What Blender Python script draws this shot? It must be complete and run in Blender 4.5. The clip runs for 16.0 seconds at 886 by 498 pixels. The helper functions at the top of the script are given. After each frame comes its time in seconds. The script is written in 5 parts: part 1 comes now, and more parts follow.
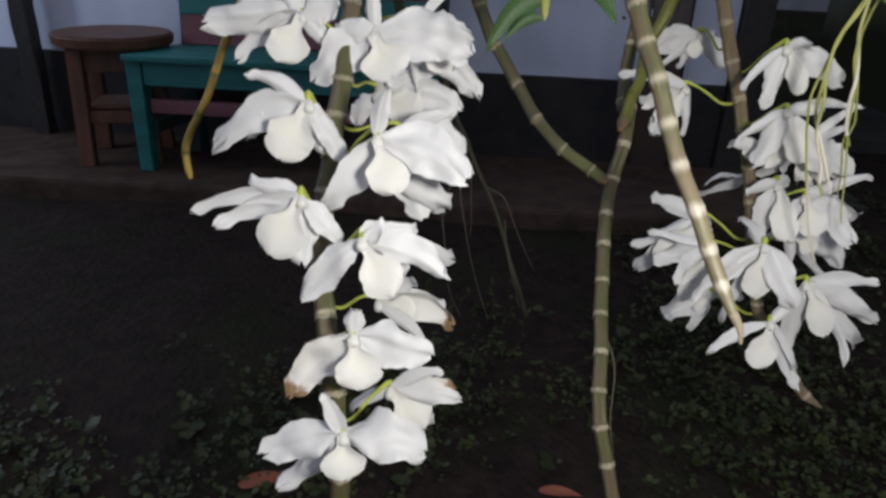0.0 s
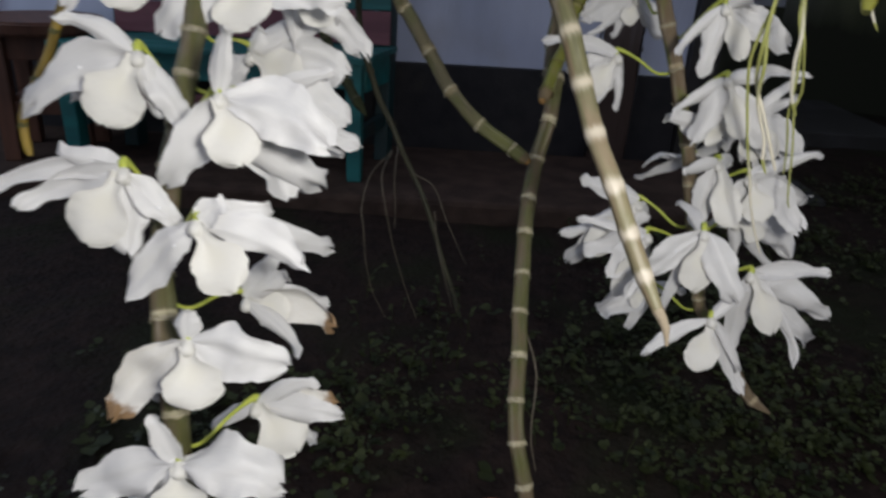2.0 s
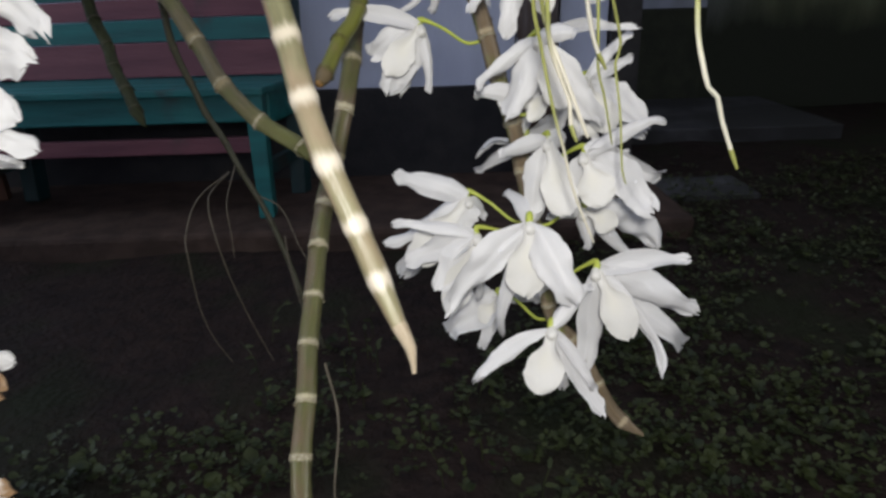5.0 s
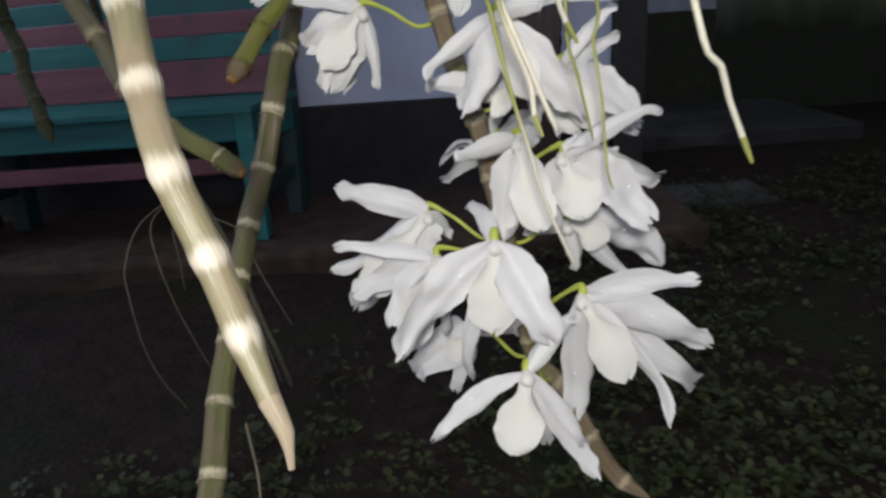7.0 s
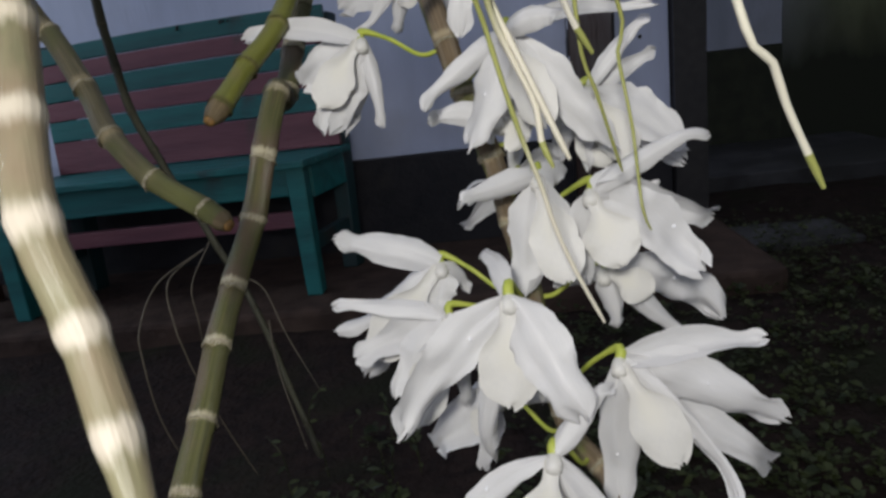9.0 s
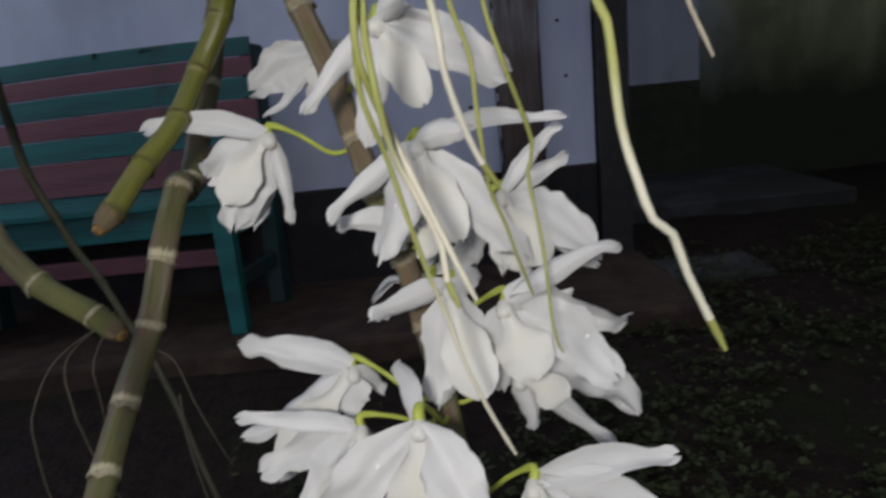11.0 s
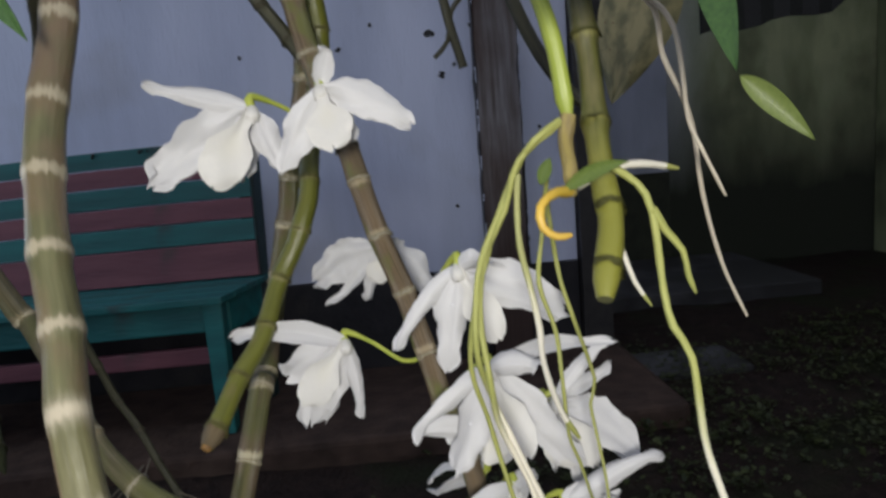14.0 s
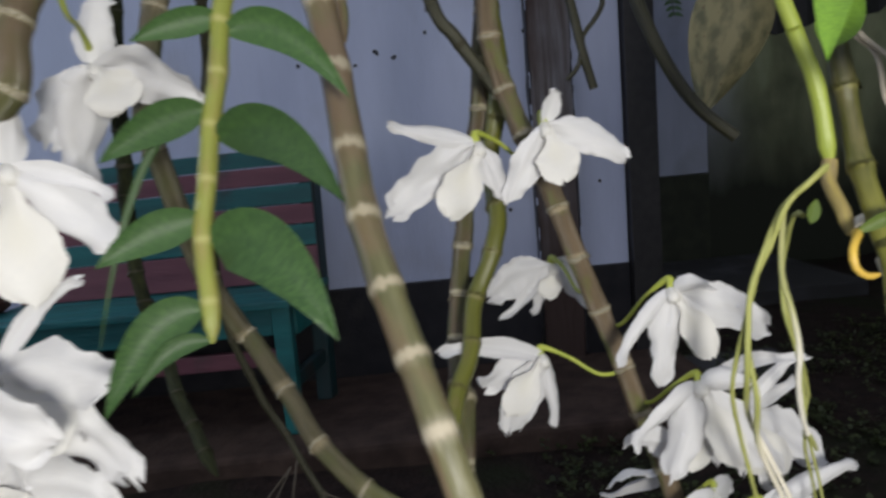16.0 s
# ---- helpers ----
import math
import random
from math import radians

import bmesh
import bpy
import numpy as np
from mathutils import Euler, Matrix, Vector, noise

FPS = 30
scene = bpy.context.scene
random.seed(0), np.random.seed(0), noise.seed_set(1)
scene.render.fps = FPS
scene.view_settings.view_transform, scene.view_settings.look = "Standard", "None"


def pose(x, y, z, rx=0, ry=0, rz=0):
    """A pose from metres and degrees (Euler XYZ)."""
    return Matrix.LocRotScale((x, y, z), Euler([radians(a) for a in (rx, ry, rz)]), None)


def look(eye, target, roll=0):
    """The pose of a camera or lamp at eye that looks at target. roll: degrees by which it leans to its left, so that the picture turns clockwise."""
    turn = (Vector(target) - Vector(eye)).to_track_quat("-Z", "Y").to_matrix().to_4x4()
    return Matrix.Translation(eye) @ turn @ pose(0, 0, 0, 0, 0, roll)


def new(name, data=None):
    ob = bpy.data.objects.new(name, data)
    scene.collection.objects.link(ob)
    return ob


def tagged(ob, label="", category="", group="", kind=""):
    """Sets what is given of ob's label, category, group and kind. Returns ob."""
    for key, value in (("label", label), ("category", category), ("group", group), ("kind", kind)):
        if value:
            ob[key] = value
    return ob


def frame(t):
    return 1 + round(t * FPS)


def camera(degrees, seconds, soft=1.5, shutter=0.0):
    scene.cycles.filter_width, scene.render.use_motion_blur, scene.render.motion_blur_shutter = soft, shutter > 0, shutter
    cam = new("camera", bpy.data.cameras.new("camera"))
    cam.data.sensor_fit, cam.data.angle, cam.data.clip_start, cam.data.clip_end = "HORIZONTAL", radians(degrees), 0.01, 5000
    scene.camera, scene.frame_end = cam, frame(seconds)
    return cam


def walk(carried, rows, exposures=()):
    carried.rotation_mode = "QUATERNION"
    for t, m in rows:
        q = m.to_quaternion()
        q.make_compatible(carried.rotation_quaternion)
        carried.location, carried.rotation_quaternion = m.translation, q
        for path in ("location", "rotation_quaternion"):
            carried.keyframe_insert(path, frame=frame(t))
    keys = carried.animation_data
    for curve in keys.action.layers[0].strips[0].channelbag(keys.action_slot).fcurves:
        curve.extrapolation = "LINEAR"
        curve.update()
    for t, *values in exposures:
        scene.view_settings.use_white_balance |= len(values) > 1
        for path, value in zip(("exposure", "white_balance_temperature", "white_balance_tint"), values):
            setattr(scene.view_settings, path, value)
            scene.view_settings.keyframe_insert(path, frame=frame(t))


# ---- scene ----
cam = camera(66.2, 16.0, soft=2.8, shutter=0.8)
PATH = [
    (0, (0.022, -0.157, 0.89), (-0.087, 1.666, 0.073), 2.5),
    (0.5, (0.017, -0.141, 0.872), (-0.082, 1.68, 0.051), 3.0),
    (1, (0.046, -0.119, 0.874), (-0.072, 1.699, 0.049), 2.8),
    (1.5, (0.075, -0.097, 0.869), (-0.103, 1.729, 0.075), 2.4),
    (2, (0.086, -0.069, 0.845), (0.064, 1.758, 0.031), 3.2),
    (2.5, (0.12, -0.055, 0.831), (0.067, 1.788, 0.055), 1.3),
    (3, (0.162, -0.028, 0.823), (0.158, 1.812, 0.038), 0.7),
    (3.5, (0.187, -0.009, 0.809), (0.229, 1.831, 0.026), 0.2),
    (4, (0.207, -0.002, 0.804), (0.254, 1.844, 0.037), -0.2),
    (6.5, (0.276, 0.114, 0.761), (0.336, 1.987, 0.063), -3.2),
    (7, (0.287, 0.131, 0.755), (0.296, 2.01, 0.071), -3.7),
    (7.5, (0.295, 0.149, 0.731), (0.174, 2.063, 0.166), -5.9),
    (8, (0.307, 0.165, 0.727), (0.126, 2.081, 0.184), -6.9),
    (10.5, (0.33, 0.219, 0.765), (0.246, 2.154, 0.268), -6.1),
    (11, (0.337, 0.22, 0.778), (0.361, 2.158, 0.286), -5.5),
    (11.5, (0.339, 0.219, 0.789), (0.42, 2.162, 0.323), -5.7),
    (12, (0.328, 0.218, 0.81), (0.436, 2.167, 0.376), -5.5),
    (12.5, (0.327, 0.211, 0.829), (0.458, 2.166, 0.427), -5.1),
    (13, (0.313, 0.204, 0.849), (0.426, 2.168, 0.49), -5.8),
    (13.5, (0.301, 0.196, 0.864), (0.434, 2.163, 0.525), -4.5),
    (14, (0.285, 0.187, 0.88), (0.415, 2.16, 0.581), -4.5),
    (14.5, (0.277, 0.196, 0.893), (0.408, 2.171, 0.609), -4.3),
    (15, (0.247, 0.192, 0.906), (0.351, 2.169, 0.625), -4.5),
    (15.5, (0.199, 0.182, 0.909), (0.287, 2.159, 0.622), -4.4),
    (16, (0.158, 0.162, 0.912), (0.234, 2.138, 0.614), -4.9),
]
walk(cam, [(t, look(eye, target, roll)) for t, eye, target, roll in PATH], [(0, 0.21), (2, 0.05), (3, 0.11), (3.5, 0.29), (6.5, 0.59), (7, 0.51), (8, 0.38), (11, 0.17), (12, 0.11), (13, 0.35), (14.5, 0.45), (15.5, 0.55), (16, 0.47)])

# ---- light: torch held behind the viewer, dim blue dusk all round ----
world = bpy.data.worlds.new("dusk")
scene.world = world
world.use_nodes = True
world.node_tree.nodes["Background"].inputs[0].default_value = (0.82, 0.87, 1.08, 1)
world.node_tree.nodes["Background"].inputs[1].default_value = 0.35


def lamp(name, kind, where, power, colour, size):
    data = bpy.data.lights.new(name, kind)
    data.energy, data.color = power, colour
    data.shadow_soft_size = size
    ob = new(name, data)
    ob.location = where
    return ob


lamp("torch", "POINT", (0.24, -0.14, 0.93), 15.2, (0.99, 0.96, 0.90), 0.045)
lamp("yard_light", "POINT", (-2.9, 1.6, 1.7), 31.0, (0.72, 0.86, 1.0), 0.15)

# ---- materials ----

def material(name, colour, second=None, rough=0.6, scale=30.0, detail=4.0, bump=0.0, bump_scale=None, contrast=(0.35, 0.65),
             coords="Object", stretch=(1, 1, 1), spec=0.5, stain=None, stain_scale=3.0, stain_range=(0.55, 0.7), vary=0.0, thin=0.0, joint=None, end=None, fade=None, heart=None, foot_shade_stain=None, pale_glint=None):
    """Noise between two colours, a stain at a larger scale, fine bump."""
    m = bpy.data.materials.new(name)
    m.use_nodes = True
    nt = m.node_tree
    b = nt.nodes["Principled BSDF"]
    co = nt.nodes.new("ShaderNodeTexCoord")
    mp = nt.nodes.new("ShaderNodeMapping")
    mp.inputs["Scale"].default_value = stretch
    nt.links.new(co.outputs[coords], mp.inputs["Vector"])
    nz = nt.nodes.new("ShaderNodeTexNoise")
    nz.inputs["Scale"].default_value, nz.inputs["Detail"].default_value = scale, detail
    nt.links.new(mp.outputs[0], nz.inputs["Vector"])
    rp = nt.nodes.new("ShaderNodeValToRGB")
    rp.color_ramp.elements[0].position, rp.color_ramp.elements[1].position = contrast
    rp.color_ramp.elements[0].color = (*colour, 1)
    rp.color_ramp.elements[1].color = (*(second or colour), 1)
    nt.links.new(nz.outputs["Fac"], rp.inputs["Fac"])
    out = rp.outputs["Color"]
    if stain:
        n2 = nt.nodes.new("ShaderNodeTexNoise")
        n2.inputs["Scale"].default_value, n2.inputs["Detail"].default_value = stain_scale, 6
        nt.links.new(co.outputs[coords], n2.inputs["Vector"])
        r2 = nt.nodes.new("ShaderNodeValToRGB")
        r2.color_ramp.elements[0].position, r2.color_ramp.elements[1].position = stain_range
        nt.links.new(n2.outputs["Fac"], r2.inputs["Fac"])
        mx = nt.nodes.new("ShaderNodeMix")
        mx.data_type = "RGBA"
        nt.links.new(r2.outputs["Color"], mx.inputs["Factor"])
        nt.links.new(out, mx.inputs["A"])
        mx.inputs["B"].default_value = (*stain, 1)
        out = mx.outputs["Result"]
    for along, spec_of in ((False, joint), (True, end)):
        if not spec_of:
            continue
        tint, lo, hi, wobble = spec_of[:4]
        src = co if along else nt.nodes.new("ShaderNodeUVMap")
        if not along:
            src.uv_map = "joint"
        src = src.outputs["UV"]
        sp = nt.nodes.new("ShaderNodeSeparateXYZ")
        nt.links.new(src, sp.inputs[0])
        val = sp.outputs["Y"]
        if not along:
            pp = nt.nodes.new("ShaderNodeMath")
            pp.operation = "PINGPONG"
            pp.inputs[1].default_value = 0.5
            nt.links.new(val, pp.inputs[0])
            val = pp.outputs[0]
        m4 = nt.nodes.new("ShaderNodeMapping")
        m4.inputs["Scale"].default_value = (1, 1, 1) if along else (13, 0.7, 1)
        nt.links.new(src, m4.inputs["Vector"])
        n4 = nt.nodes.new("ShaderNodeTexNoise")
        n4.inputs["Scale"].default_value, n4.inputs["Detail"].default_value = 5 if along else 1.6, 5
        nt.links.new(m4.outputs[0], n4.inputs["Vector"])
        ma = nt.nodes.new("ShaderNodeMath")
        ma.operation = "MULTIPLY_ADD"
        ma.inputs[1].default_value = wobble
        nt.links.new(n4.outputs["Fac"], ma.inputs[0])
        nt.links.new(val, ma.inputs[2])
        val = ma.outputs[0]
        mr = nt.nodes.new("ShaderNodeMapRange")
        mr.interpolation_type = "SMOOTHSTEP"
        mr.inputs["From Min"].default_value, mr.inputs["From Max"].default_value = lo, hi
        nt.links.new(val, mr.inputs["Value"])
        mx = nt.nodes.new("ShaderNodeMix")
        mx.data_type = "RGBA"
        mx.blend_type = spec_of[4] if len(spec_of) > 4 else "MIX"
        nt.links.new(mr.outputs[0], mx.inputs["Factor"])
        nt.links.new(out, mx.inputs["A"])
        mx.inputs["B"].default_value = (*tint, 1)
        out = mx.outputs["Result"]
    # Pale node patches along the lower cane, with the torch's glints painted in.
    if pale_glint:
        tint, reach, start, full = pale_glint
        ju = nt.nodes.new("ShaderNodeUVMap")
        ju.uv_map = "joint"
        sj = nt.nodes.new("ShaderNodeSeparateXYZ")
        nt.links.new(ju.outputs["UV"], sj.inputs[0])
        pj = nt.nodes.new("ShaderNodeMath")
        pj.operation = "PINGPONG"
        pj.inputs[1].default_value = 0.5
        nt.links.new(sj.outputs["Y"], pj.inputs[0])
        wj = nt.nodes.new("ShaderNodeMath")
        wj.operation = "MULTIPLY_ADD"
        wj.inputs[1].default_value = 0.30
        nt.links.new(nz.outputs["Fac"], wj.inputs[0])
        nt.links.new(pj.outputs[0], wj.inputs[2])
        zj = nt.nodes.new("ShaderNodeMapRange")
        zj.interpolation_type = "SMOOTHSTEP"
        zj.inputs["From Min"].default_value, zj.inputs["From Max"].default_value = reach + 0.15, 0.17
        nt.links.new(wj.outputs[0], zj.inputs["Value"])
        sa = nt.nodes.new("ShaderNodeSeparateXYZ")
        nt.links.new(co.outputs["UV"], sa.inputs[0])
        aj = nt.nodes.new("ShaderNodeMapRange")
        aj.inputs["From Min"].default_value, aj.inputs["From Max"].default_value = start, full
        nt.links.new(sa.outputs["Y"], aj.inputs["Value"])
        pr = nt.nodes.new("ShaderNodeMath")
        pr.operation = "MULTIPLY"
        nt.links.new(zj.outputs[0], pr.inputs[0])
        nt.links.new(aj.outputs[0], pr.inputs[1])
        mx = nt.nodes.new("ShaderNodeMix")
        mx.data_type = "RGBA"
        nt.links.new(pr.outputs[0], mx.inputs["Factor"])
        nt.links.new(out, mx.inputs["A"])
        mx.inputs["B"].default_value = (*tint, 1)
        out = mx.outputs["Result"]
    if heart:
        tint, (cx, cy), wide = heart
        off = nt.nodes.new("ShaderNodeVectorMath")
        off.operation = "SUBTRACT"
        off.inputs[1].default_value = (cx, cy, 0)
        nt.links.new(co.outputs["UV"], off.inputs[0])
        sq = nt.nodes.new("ShaderNodeVectorMath")
        sq.operation = "MULTIPLY"
        sq.inputs[1].default_value = (1, 0.55, 0)
        nt.links.new(off.outputs[0], sq.inputs[0])
        far = nt.nodes.new("ShaderNodeVectorMath")
        far.operation = "LENGTH"
        nt.links.new(sq.outputs[0], far.inputs[0])
        mh = nt.nodes.new("ShaderNodeMapRange")
        mh.interpolation_type = "SMOOTHSTEP"
        mh.inputs["From Min"].default_value, mh.inputs["From Max"].default_value = wide, 0.06
        nt.links.new(far.outputs["Value"], mh.inputs["Value"])
        mx = nt.nodes.new("ShaderNodeMix")
        mx.data_type = "RGBA"
        nt.links.new(mh.outputs[0], mx.inputs["Factor"])
        nt.links.new(out, mx.inputs["A"])
        mx.inputs["B"].default_value = (*tint, 1)
        out = mx.outputs["Result"]
    if fade:
        tint, lo, hi = fade
        sx = nt.nodes.new("ShaderNodeSeparateXYZ")
        nt.links.new(co.outputs["Object"], sx.inputs[0])
        ad = nt.nodes.new("ShaderNodeMath")
        ad.operation = "MULTIPLY_ADD"
        ad.inputs[1].default_value = 0.35
        nt.links.new(nz.outputs["Fac"], ad.inputs[0])
        nt.links.new(sx.outputs["X"], ad.inputs[2])
        mf = nt.nodes.new("ShaderNodeMapRange")
        mf.interpolation_type = "SMOOTHSTEP"
        mf.inputs["From Min"].default_value, mf.inputs["From Max"].default_value = hi, lo
        nt.links.new(ad.outputs[0], mf.inputs["Value"])
        mx = nt.nodes.new("ShaderNodeMix")
        mx.data_type = "RGBA"
        nt.links.new(mf.outputs[0], mx.inputs["Factor"])
        nt.links.new(out, mx.inputs["A"])
        mx.inputs["B"].default_value = (*tint, 1)
        out = mx.outputs["Result"]
    # Ragged tint rising from the foot; on the mossy wall it also paints shade.
    if foot_shade_stain:
        tint, lo, hi, wander = foot_shade_stain
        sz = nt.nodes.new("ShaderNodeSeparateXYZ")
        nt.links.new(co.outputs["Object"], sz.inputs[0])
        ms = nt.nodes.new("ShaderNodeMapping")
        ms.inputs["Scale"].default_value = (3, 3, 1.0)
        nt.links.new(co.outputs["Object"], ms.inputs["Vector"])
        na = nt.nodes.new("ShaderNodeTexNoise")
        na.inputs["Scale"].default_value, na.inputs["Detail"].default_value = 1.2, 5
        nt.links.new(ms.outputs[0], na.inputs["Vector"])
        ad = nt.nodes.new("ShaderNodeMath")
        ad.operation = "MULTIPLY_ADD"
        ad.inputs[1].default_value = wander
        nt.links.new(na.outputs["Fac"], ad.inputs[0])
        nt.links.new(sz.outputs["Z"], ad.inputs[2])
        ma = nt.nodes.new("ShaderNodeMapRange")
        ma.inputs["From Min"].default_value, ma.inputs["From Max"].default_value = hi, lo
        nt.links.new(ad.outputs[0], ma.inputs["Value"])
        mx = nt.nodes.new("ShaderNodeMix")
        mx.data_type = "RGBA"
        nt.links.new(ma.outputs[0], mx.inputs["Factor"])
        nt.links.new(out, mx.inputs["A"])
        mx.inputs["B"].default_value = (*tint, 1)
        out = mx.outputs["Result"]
    if vary:
        oi = nt.nodes.new("ShaderNodeObjectInfo")
        hs = nt.nodes.new("ShaderNodeHueSaturation")
        mr = nt.nodes.new("ShaderNodeMapRange")
        mr.inputs["To Min"].default_value, mr.inputs["To Max"].default_value = 1 - vary, 1 + vary
        nt.links.new(oi.outputs["Random"], mr.inputs["Value"])
        nt.links.new(mr.outputs[0], hs.inputs["Value"])
        nt.links.new(out, hs.inputs["Color"])
        out = hs.outputs["Color"]
    nt.links.new(out, b.inputs["Base Color"])
    b.inputs["Roughness"].default_value = rough
    b.inputs["Specular IOR Level"].default_value = spec
    if bump:
        n3 = nt.nodes.new("ShaderNodeTexNoise")
        n3.inputs["Scale"].default_value, n3.inputs["Detail"].default_value = bump_scale or scale, 5
        nt.links.new(mp.outputs[0], n3.inputs["Vector"])
        bp = nt.nodes.new("ShaderNodeBump")
        bp.inputs["Strength"].default_value, bp.inputs["Distance"].default_value = bump, 0.01
        nt.links.new(n3.outputs["Fac"], bp.inputs["Height"])
        nt.links.new(bp.outputs[0], b.inputs["Normal"])
    if thin:
        tr = nt.nodes.new("ShaderNodeBsdfTranslucent")
        ms = nt.nodes.new("ShaderNodeMixShader")
        ms.inputs[0].default_value = thin
        nt.links.new(out, tr.inputs["Color"])
        nt.links.new(b.outputs[0], ms.inputs[1])
        nt.links.new(tr.outputs[0], ms.inputs[2])
        nt.links.new(ms.outputs[0], nt.nodes["Material Output"].inputs["Surface"])
    return m


PETAL = material("white_petal", (0.85, 0.845, 0.845), (0.78, 0.78, 0.79), 0.46, 34, bump=0.08, bump_scale=34, contrast=(0.35, 0.8), spec=0.4, coords="UV", stretch=(1.6, 0.10, 1), vary=0.04, thin=0.40)
LIP = material("cream_lip", (0.84, 0.83, 0.79), (0.80, 0.79, 0.765), 0.5, 40, bump=0.05, bump_scale=60, spec=0.35, coords="UV", stretch=(1.2, 0.2, 1), thin=0.32, heart=((0.83, 0.815, 0.755), (0.5, 0.90), 0.36))
BROWN_PETAL = material("withered_petal", (0.82, 0.81, 0.79), (0.78, 0.76, 0.72), 0.55, 40, bump=0.12, bump_scale=60, coords="UV", stretch=(1.2, 0.15, 1), thin=0.25, end=((0.30, 0.19, 0.10), 1.92, 2.12, 0.5))
SPUR = material("green_pedicel", (0.43, 0.47, 0.085), (0.33, 0.39, 0.06), 0.45, 80, spec=0.4)
STEM = material("olive_cane", (0.118, 0.118, 0.037), (0.052, 0.054, 0.018), 0.42, 14, bump=0.45, bump_scale=24, coords="UV", stretch=(3.2, 0.10, 1), stain=(0.115, 0.085, 0.050), stain_scale=2.2, stain_range=(0.42, 0.58), joint=((0.42, 0.38, 0.26), 0.17, 0.10, 0.17))
# pale nodes and tan end, brightened in colour for glints and the near torch
PALE_STEM = material("pale_cane", (0.132, 0.129, 0.060), (0.088, 0.086, 0.038), 0.40, 9, bump=0.16, bump_scale=20, coords="UV", stretch=(1.6, 0.25, 1), stain=(0.150, 0.108, 0.062), stain_scale=1.8, stain_range=(0.40, 0.58), joint=((0.34, 0.30, 0.21), 0.235, 0.14, 0.24), end=((0.14, 0.122, 0.080), 4.4, 6.0, 1.2, "SCREEN"), pale_glint=((0.60, 0.54, 0.44), 0.22, 3.6, 5.2))
BROWN_STEM = material("brown_cane", (0.190, 0.138, 0.084), (0.092, 0.068, 0.038), 0.48, 14, bump=0.45, bump_scale=24, coords="UV", stretch=(3.2, 0.10, 1), stain=(0.13, 0.135, 0.042), stain_scale=2.0, stain_range=(0.5, 0.6), joint=((0.34, 0.28, 0.18), 0.19, 0.11, 0.20))
OLD_STEM = material("grey_olive_cane", (0.125, 0.108, 0.060), (0.055, 0.050, 0.025), 0.5, 14, bump=0.45, bump_scale=24, coords="UV", stretch=(3.2, 0.10, 1), stain=(0.075, 0.078, 0.028), stain_scale=2.4, stain_range=(0.48, 0.62), joint=((0.24, 0.20, 0.12), 0.26, 0.12, 0.26), end=((0.100, 0.105, 0.032), 4.95, 5.5, 0.5))
DARK_STEM = material("dark_cane", (0.050, 0.050, 0.022), (0.014, 0.014, 0.008), 0.5, 14, bump=0.3, bump_scale=30, coords="UV", stretch=(2.6, 0.12, 1))
MOSSY_STEM = material("mossy_dark_cane", (0.014, 0.019, 0.009), (0.042, 0.048, 0.018), 0.7, 12, bump=0.7, bump_scale=20, coords="UV", stretch=(1.6, 0.6, 1), spec=0.2)
GREEN_STEM = material("green_cane", (0.135, 0.140, 0.022), (0.098, 0.105, 0.017), 0.34, 9, bump=0.15, bump_scale=24, coords="UV", stretch=(2.2, 0.15, 1), stain=(0.15, 0.125, 0.042), stain_scale=2.5, stain_range=(0.56, 0.7), joint=((0.20, 0.185, 0.07), 0.18, 0.10, 0.20))
RIPE_STEM = material("ripening_cane", (0.088, 0.090, 0.024), (0.050, 0.052, 0.015), 0.34, 9, bump=0.15, bump_scale=24, coords="UV", stretch=(2.2, 0.15, 1), stain=(0.12, 0.105, 0.045), stain_scale=2.5, stain_range=(0.5, 0.66), joint=((0.19, 0.18, 0.06), 0.16, 0.08, 0.2), end=((0.185, 0.185, 0.030), 2.3, 3.1, 0.5))
LIME_STEM = material("lime_stem", (0.27, 0.29, 0.055), (0.17, 0.20, 0.036), 0.4, 12, coords="UV", stretch=(2.6, 0.2, 1), bump=0.25, bump_scale=20, stain=(0.24, 0.21, 0.06), stain_scale=3, stain_range=(0.5, 0.66), joint=((0.35, 0.34, 0.12), 0.20, 0.06, 0.16))
PLANTLET_STEM = material("plantlet_stem", (0.31, 0.37, 0.065), (0.24, 0.30, 0.045), 0.4, 8, coords="UV", stretch=(2, 0.2, 1), bump=0.15, bump_scale=20)
STUMP = material("old_stump", (0.20, 0.155, 0.085), (0.36, 0.29, 0.08), 0.6, 3, coords="UV", stretch=(1.2, 1, 1), bump=0.4, bump_scale=20)
OLIVE_LEAF = material("olive_leaf", (0.13, 0.185, 0.040), (0.085, 0.13, 0.030), 0.4, 9, coords="UV", stretch=(0.6, 2.5, 1), bump=0.1, thin=0.2)
# darker version of the teal, for the bench's rear posts and side stretchers
DARK_TEAL = material("darker_teal", (0.006, 0.040, 0.045), (0.014, 0.030, 0.032), 0.6, 11, bump=0.25, bump_scale=70, stretch=(2, 2, 0.3), stain=(0.030, 0.024, 0.020), stain_scale=7, stain_range=(0.5, 0.7))
PALE_LEAF = material("pale_leaf", (0.165, 0.21, 0.06), (0.11, 0.15, 0.042), 0.4, 9, coords="UV", stretch=(0.6, 2.5, 1), bump=0.1, thin=0.25)
YELLOW_STEM = material("yellow_cane", (0.40, 0.27, 0.035), (0.22, 0.15, 0.03), 0.45, 12, coords="UV", stretch=(2.6, 0.15, 1), bump=0.3, bump_scale=20)
